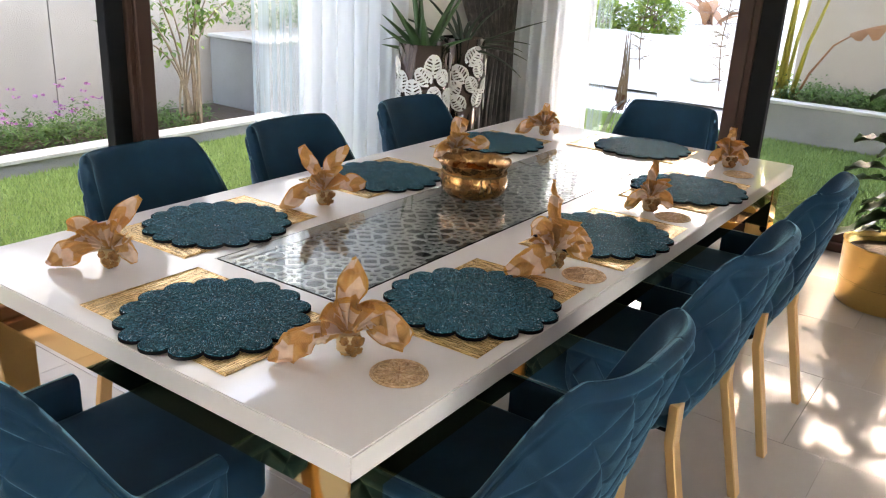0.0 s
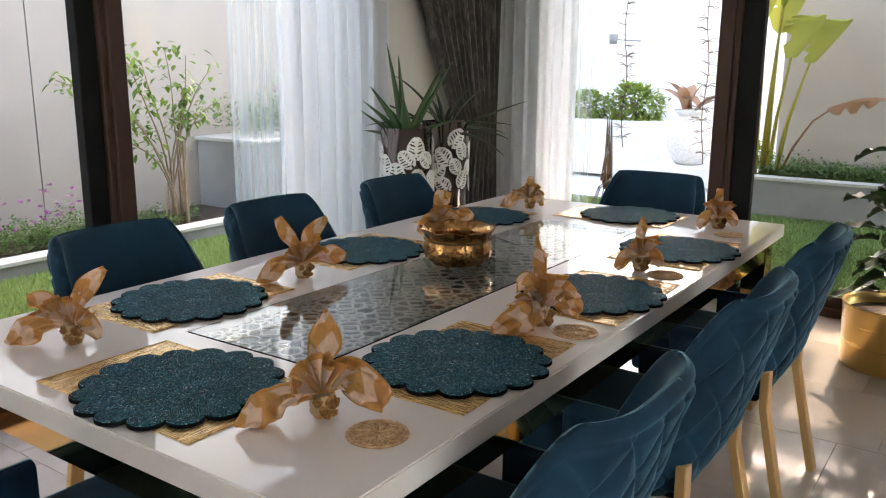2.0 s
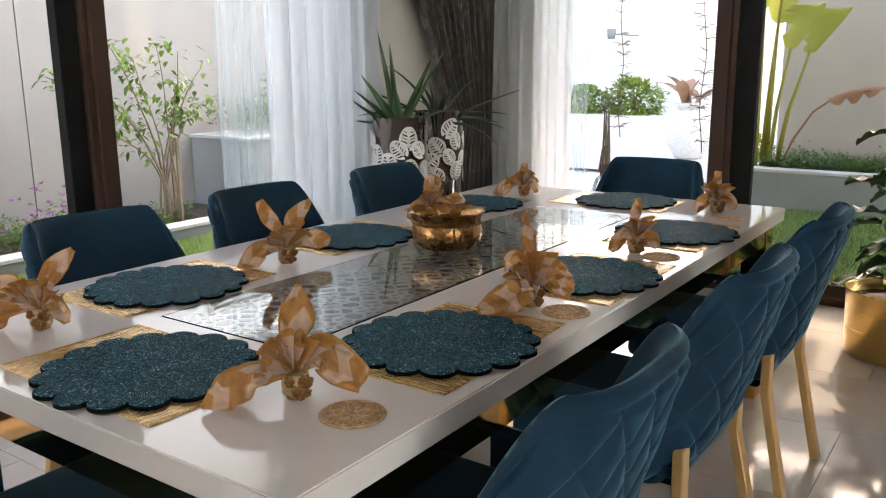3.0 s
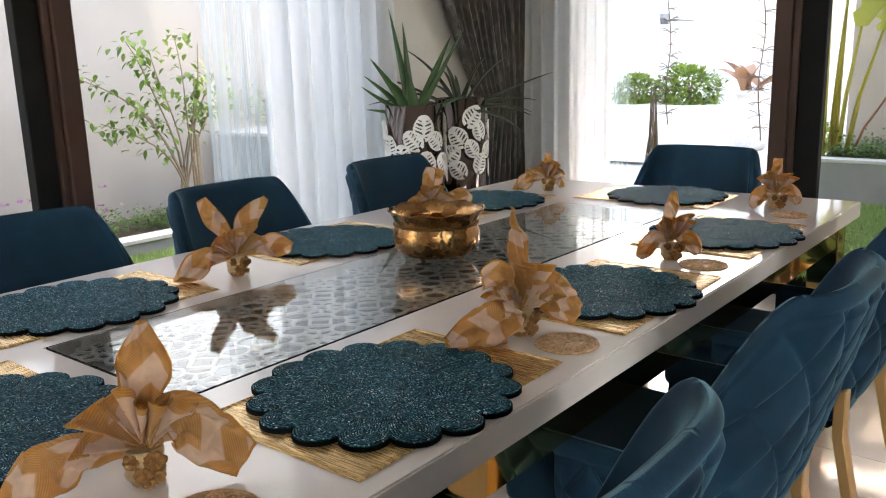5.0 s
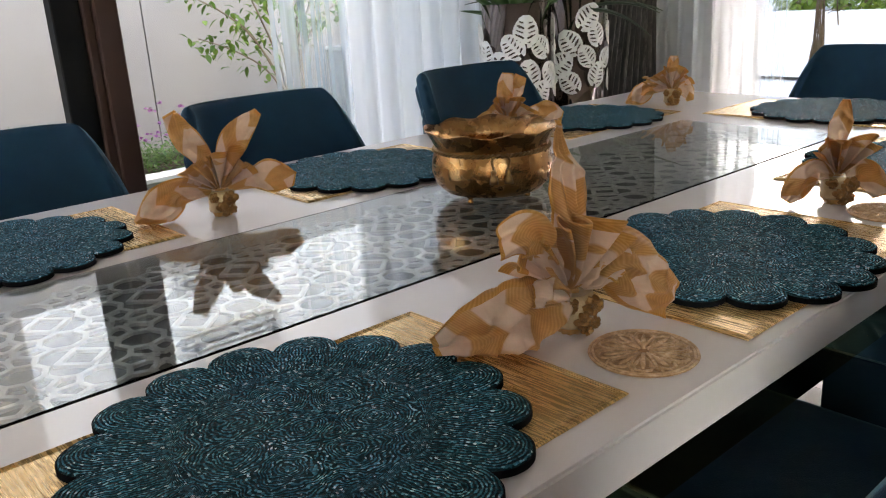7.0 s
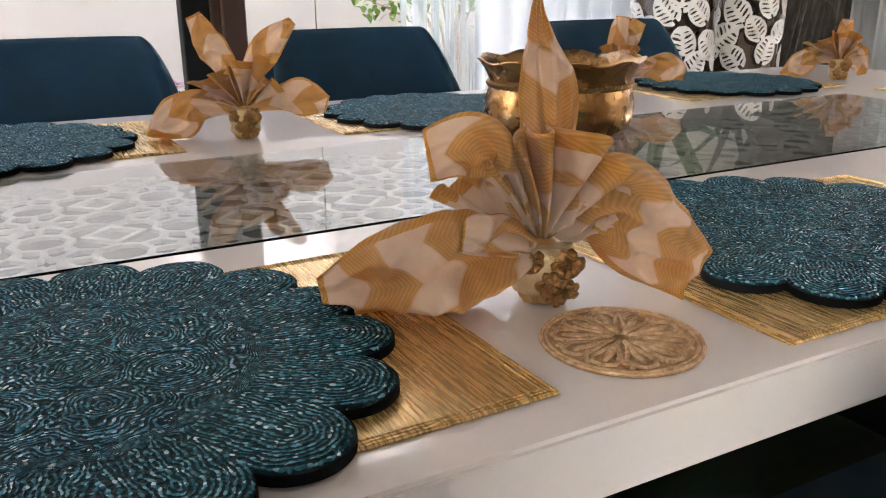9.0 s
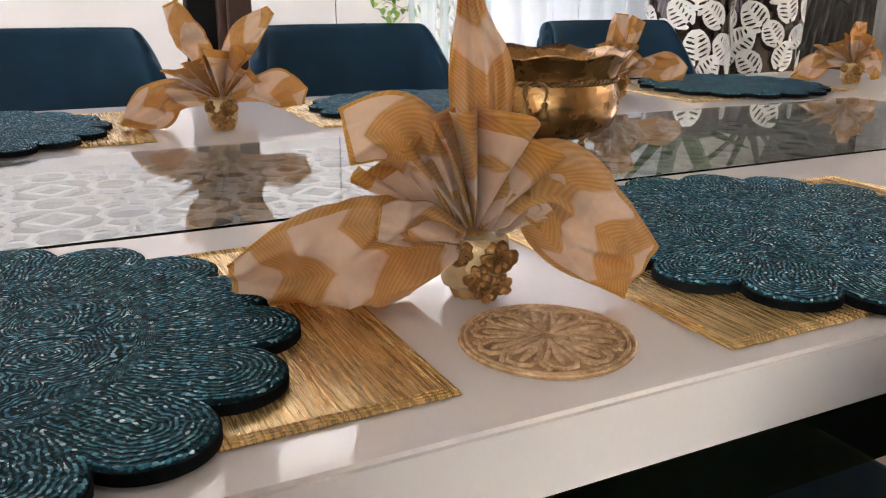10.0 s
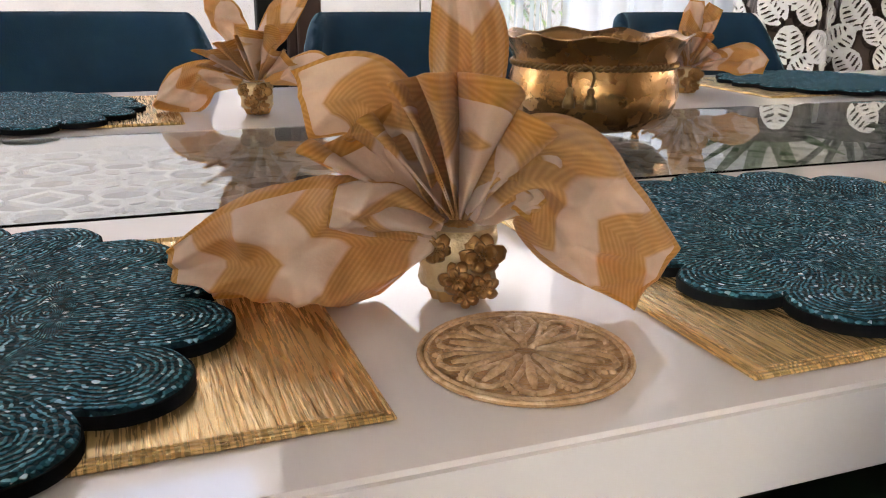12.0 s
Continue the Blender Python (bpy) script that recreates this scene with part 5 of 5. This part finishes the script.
F_LOWRIGHT = ([(.010, .05), (.044, .080), (.078, .050), (.116, .020)], [.016, .064, .070, .042], (.002, -.018), .024, .034)
F_CUFFRIGHT = ([(.010, .05), (.032, .084), (.052, .074)], [.014, .044, .044], (-.004, -.024), .008, .008)
F_VLEFT = ([(-.004, .05), (-.020, .105), (-.050, .150), (-.072, .196)], [.010, .034, .050, .024], (.008, .010), .010, .008)
F_VRIGHT = ([(.004, .05), (.014, .100), (.042, .145), (.086, .186)], [.010, .034, .052, .016], (.008, .008), .010, .008)
F_WINGLEFT = ([(-.016, .048), (-.070, .052), (-.110, .030), (-.155, .010)], [.022, .052, .070, .008], (-.002, -.020), .020, .012)
F_WINGRIGHT = ([(.014, .050), (.058, .064), (.100, .066), (.138, .052)], [.020, .042, .060, .026], (.002, -.010), .014, .008)
F_STUB = ([(0, .05), (-.003, .100), (.001, .140), (.004, .170)], [.022, .040, .040, .026], (.006, .004), .008, .010)
F_NARROW = ([(0, .05), (-.004, .110), (.003, .155), (.006, .190)], [.020, .036, .036, .010], (.006, .008), .008, .010)
F_SHORTLEFT = ([(-.012, .046), (-.046, .056), (-.074, .032), (-.092, .010)], [.020, .048, .052, .024], (-.004, -.024), .018, .012)
F_SHORTRIGHT = ([(.012, .046), (.034, .064), (.054, .042), (.066, .016)], [.018, .046, .048, .022], (-.004, -.020), .016, .012)
F_LEFTTALL = ([(-.006, .05), (-.034, .085), (-.062, .108), (-.096, .112)], [.014, .044, .060, .030], (.004, -.006), .012, .010)
napkin((-0.899, 0.947, TZ), (0.80, -0.60), [([(0, .045), (.002, .100), (.010, .145), (.012, .196)], [.022, .046, .062, .008], (.010, .010), .008, .010), F_WINGLEFT, F_LOWRIGHT, F_CUFFRIGHT], (-76, 50, .092), 1)
napkin((-0.832, 1.643, TZ), (0.93, -0.37), [F_PEAK, F_FLAP, F_LOWLEFT, F_CUFFLEFT, F_LOWRIGHT, F_CUFFRIGHT], (-64, 40, .102), 2)
napkin((-0.844, 2.306, TZ), (0.62, -0.78), [F_NARROW, F_SHORTLEFT, F_SHORTRIGHT], (-44, 36, .078), 3, .86)
napkin((-0.849, 3.107, TZ), (0.62, -0.78), [F_STUB, F_SHORTLEFT, F_SHORTRIGHT], (-50, 36, .084), 4, .92)
napkin((-1.657, 3.078, TZ), (0.45, -0.90), [F_STUB, F_WINGLEFT, F_SHORTRIGHT], (-78, 70, .082), 5, .82)
napkin((-1.672, 2.415, TZ), (0.80, -0.60), [F_STUB, ([(.004, .05), (.014, .100), (.026, .132), (.040, .160)], [.012, .030, .040, .030], (.01, .012), .008, .008), F_WINGRIGHT, F_SHORTLEFT], (-74, 66, .074), 6, .95)
napkin((-1.617, 1.636, TZ), (0.90, -0.44), [F_VLEFT, F_VRIGHT, F_WINGLEFT, F_WINGRIGHT], (-68, 64, .090), 7, .94)
napkin((-1.626, 0.914, TZ), (0.62, -0.78), [F_LEFTTALL, F_VRIGHT, F_WINGLEFT, F_SHORTRIGHT], (-66, 58, .088), 8, .92)


# ---- brass bowl ----
def brass_bowl(at):
    t = thing("brass_bowl", "hammered brass bowl with flared rim, rope band and tassels", "bowl", at=at, rz=53)

    def flute(r, z, a):
        k = max(0, (z - .095) / .032)
        return r * (1 + .020 * k * math.cos(9 * a)), z + .0032 * k * math.cos(9 * a)

    prof = [(0, .009), (.060, .010), (.086, .017), (.101, .032), (.1068, .052), (.1062, .070), (.1015, .085), (.0995, .091), (.101, .097), (.1065, .109), (.1155, .1225), (.1185, .1245),
            (.1165, .1255), (.104, .111), (.097, .098), (.0965, .090), (.102, .074), (.103, .054), (.097, .036), (.080, .022), (.04, .018), (0, .018)]
    part("body", lathe(prof, 112, None, flute), M_BRASS, t, "", True)
    rope = bmesh.new()
    for ph in (0, math.pi):
        tube([((.1015 + .0022 * math.cos(40 * a + ph)) * math.cos(a), (.1015 + .0022 * math.cos(40 * a + ph)) * math.sin(a), .0905 + .0022 * math.sin(40 * a + ph)) for a in [6.2832 * k / 360 for k in range(361)]], .0021, 5, rope)
    part("rope_band", rope, M_ROPE, t, "twisted brass rope band", True)
    for k, s in enumerate((-1, 1)):
        bm = bmesh.new()
        a0 = -1.5708
        pts = []
        for i in range(9):
            f = i / 8
            a = a0 + s * (.015 + .12 * math.sin(f * 2.2))
            r = .1075 + .004 * math.sin(f * 3.1)
            pts.append((r * math.cos(a), r * math.sin(a), .0945 - .024 * f + .006 * math.sin(f * 3.14)))
        tube(pts, .002, 6, bm)
        e = Vector(pts[-1])
        ts = lathe([(0, 0), (.0075, 0), (.0068, .008), (.0035, .015), (.005, .019), (.003, .023), (0, .024)], 16)
        ts.transform(Matrix.Translation((e.x * 1.03, e.y * 1.03, e.z - .024)))
        me = bpy.data.meshes.new("tmp")
        ts.to_mesh(me)
        ts.free()
        bm.from_mesh(me)
        bpy.data.meshes.remove(me)
        part("tassel", bm, M_ROPE, t, "cast brass tassel", True)
    for k in range(3):
        a = 6.283 * k / 3 - .3
        bm = lathe([(0, 0), (.005, 0), (.0055, .003), (.0035, .006), (.006, .010), (.006, .016), (0, .018)], 14)
        bm.transform(Matrix.Translation((.062 * math.cos(a), .062 * math.sin(a), 0)))
        part("foot", bm, M_BRASS, t, "", True)
    return t


brass_bowl((-1.323, 2.015, TZ + .0014))


# ---- floor tiles ----
TILE, JX, JY = 0.60, -0.349, 2.52
x = JX + TILE * math.floor((X_L - JX) / TILE)
me_tile = bpy.data.meshes.new("tile")
tb = boxbm((0.001, 0.001, -0.006), (TILE - 0.001, TILE - 0.001, 0.0), 0.0006, 1)
tb.to_mesh(me_tile)
tb.free()
me_tile.materials.append(M_FLOOR)
while x < X_R:
    y = JY + TILE * math.floor((Y_B - JY) / TILE)
    while y < Y_F:
        if x >= X_L - 0.62 and x + TILE <= X_R + 0.6 and y + TILE < Y_F + .6:
            ob = new("tile", me_tile)
            ob.parent = floor
            ob.location = (x + (0.137 if round((y - JY) / TILE) % 2 else 0), y, 0)
        y += TILE
    x += TILE
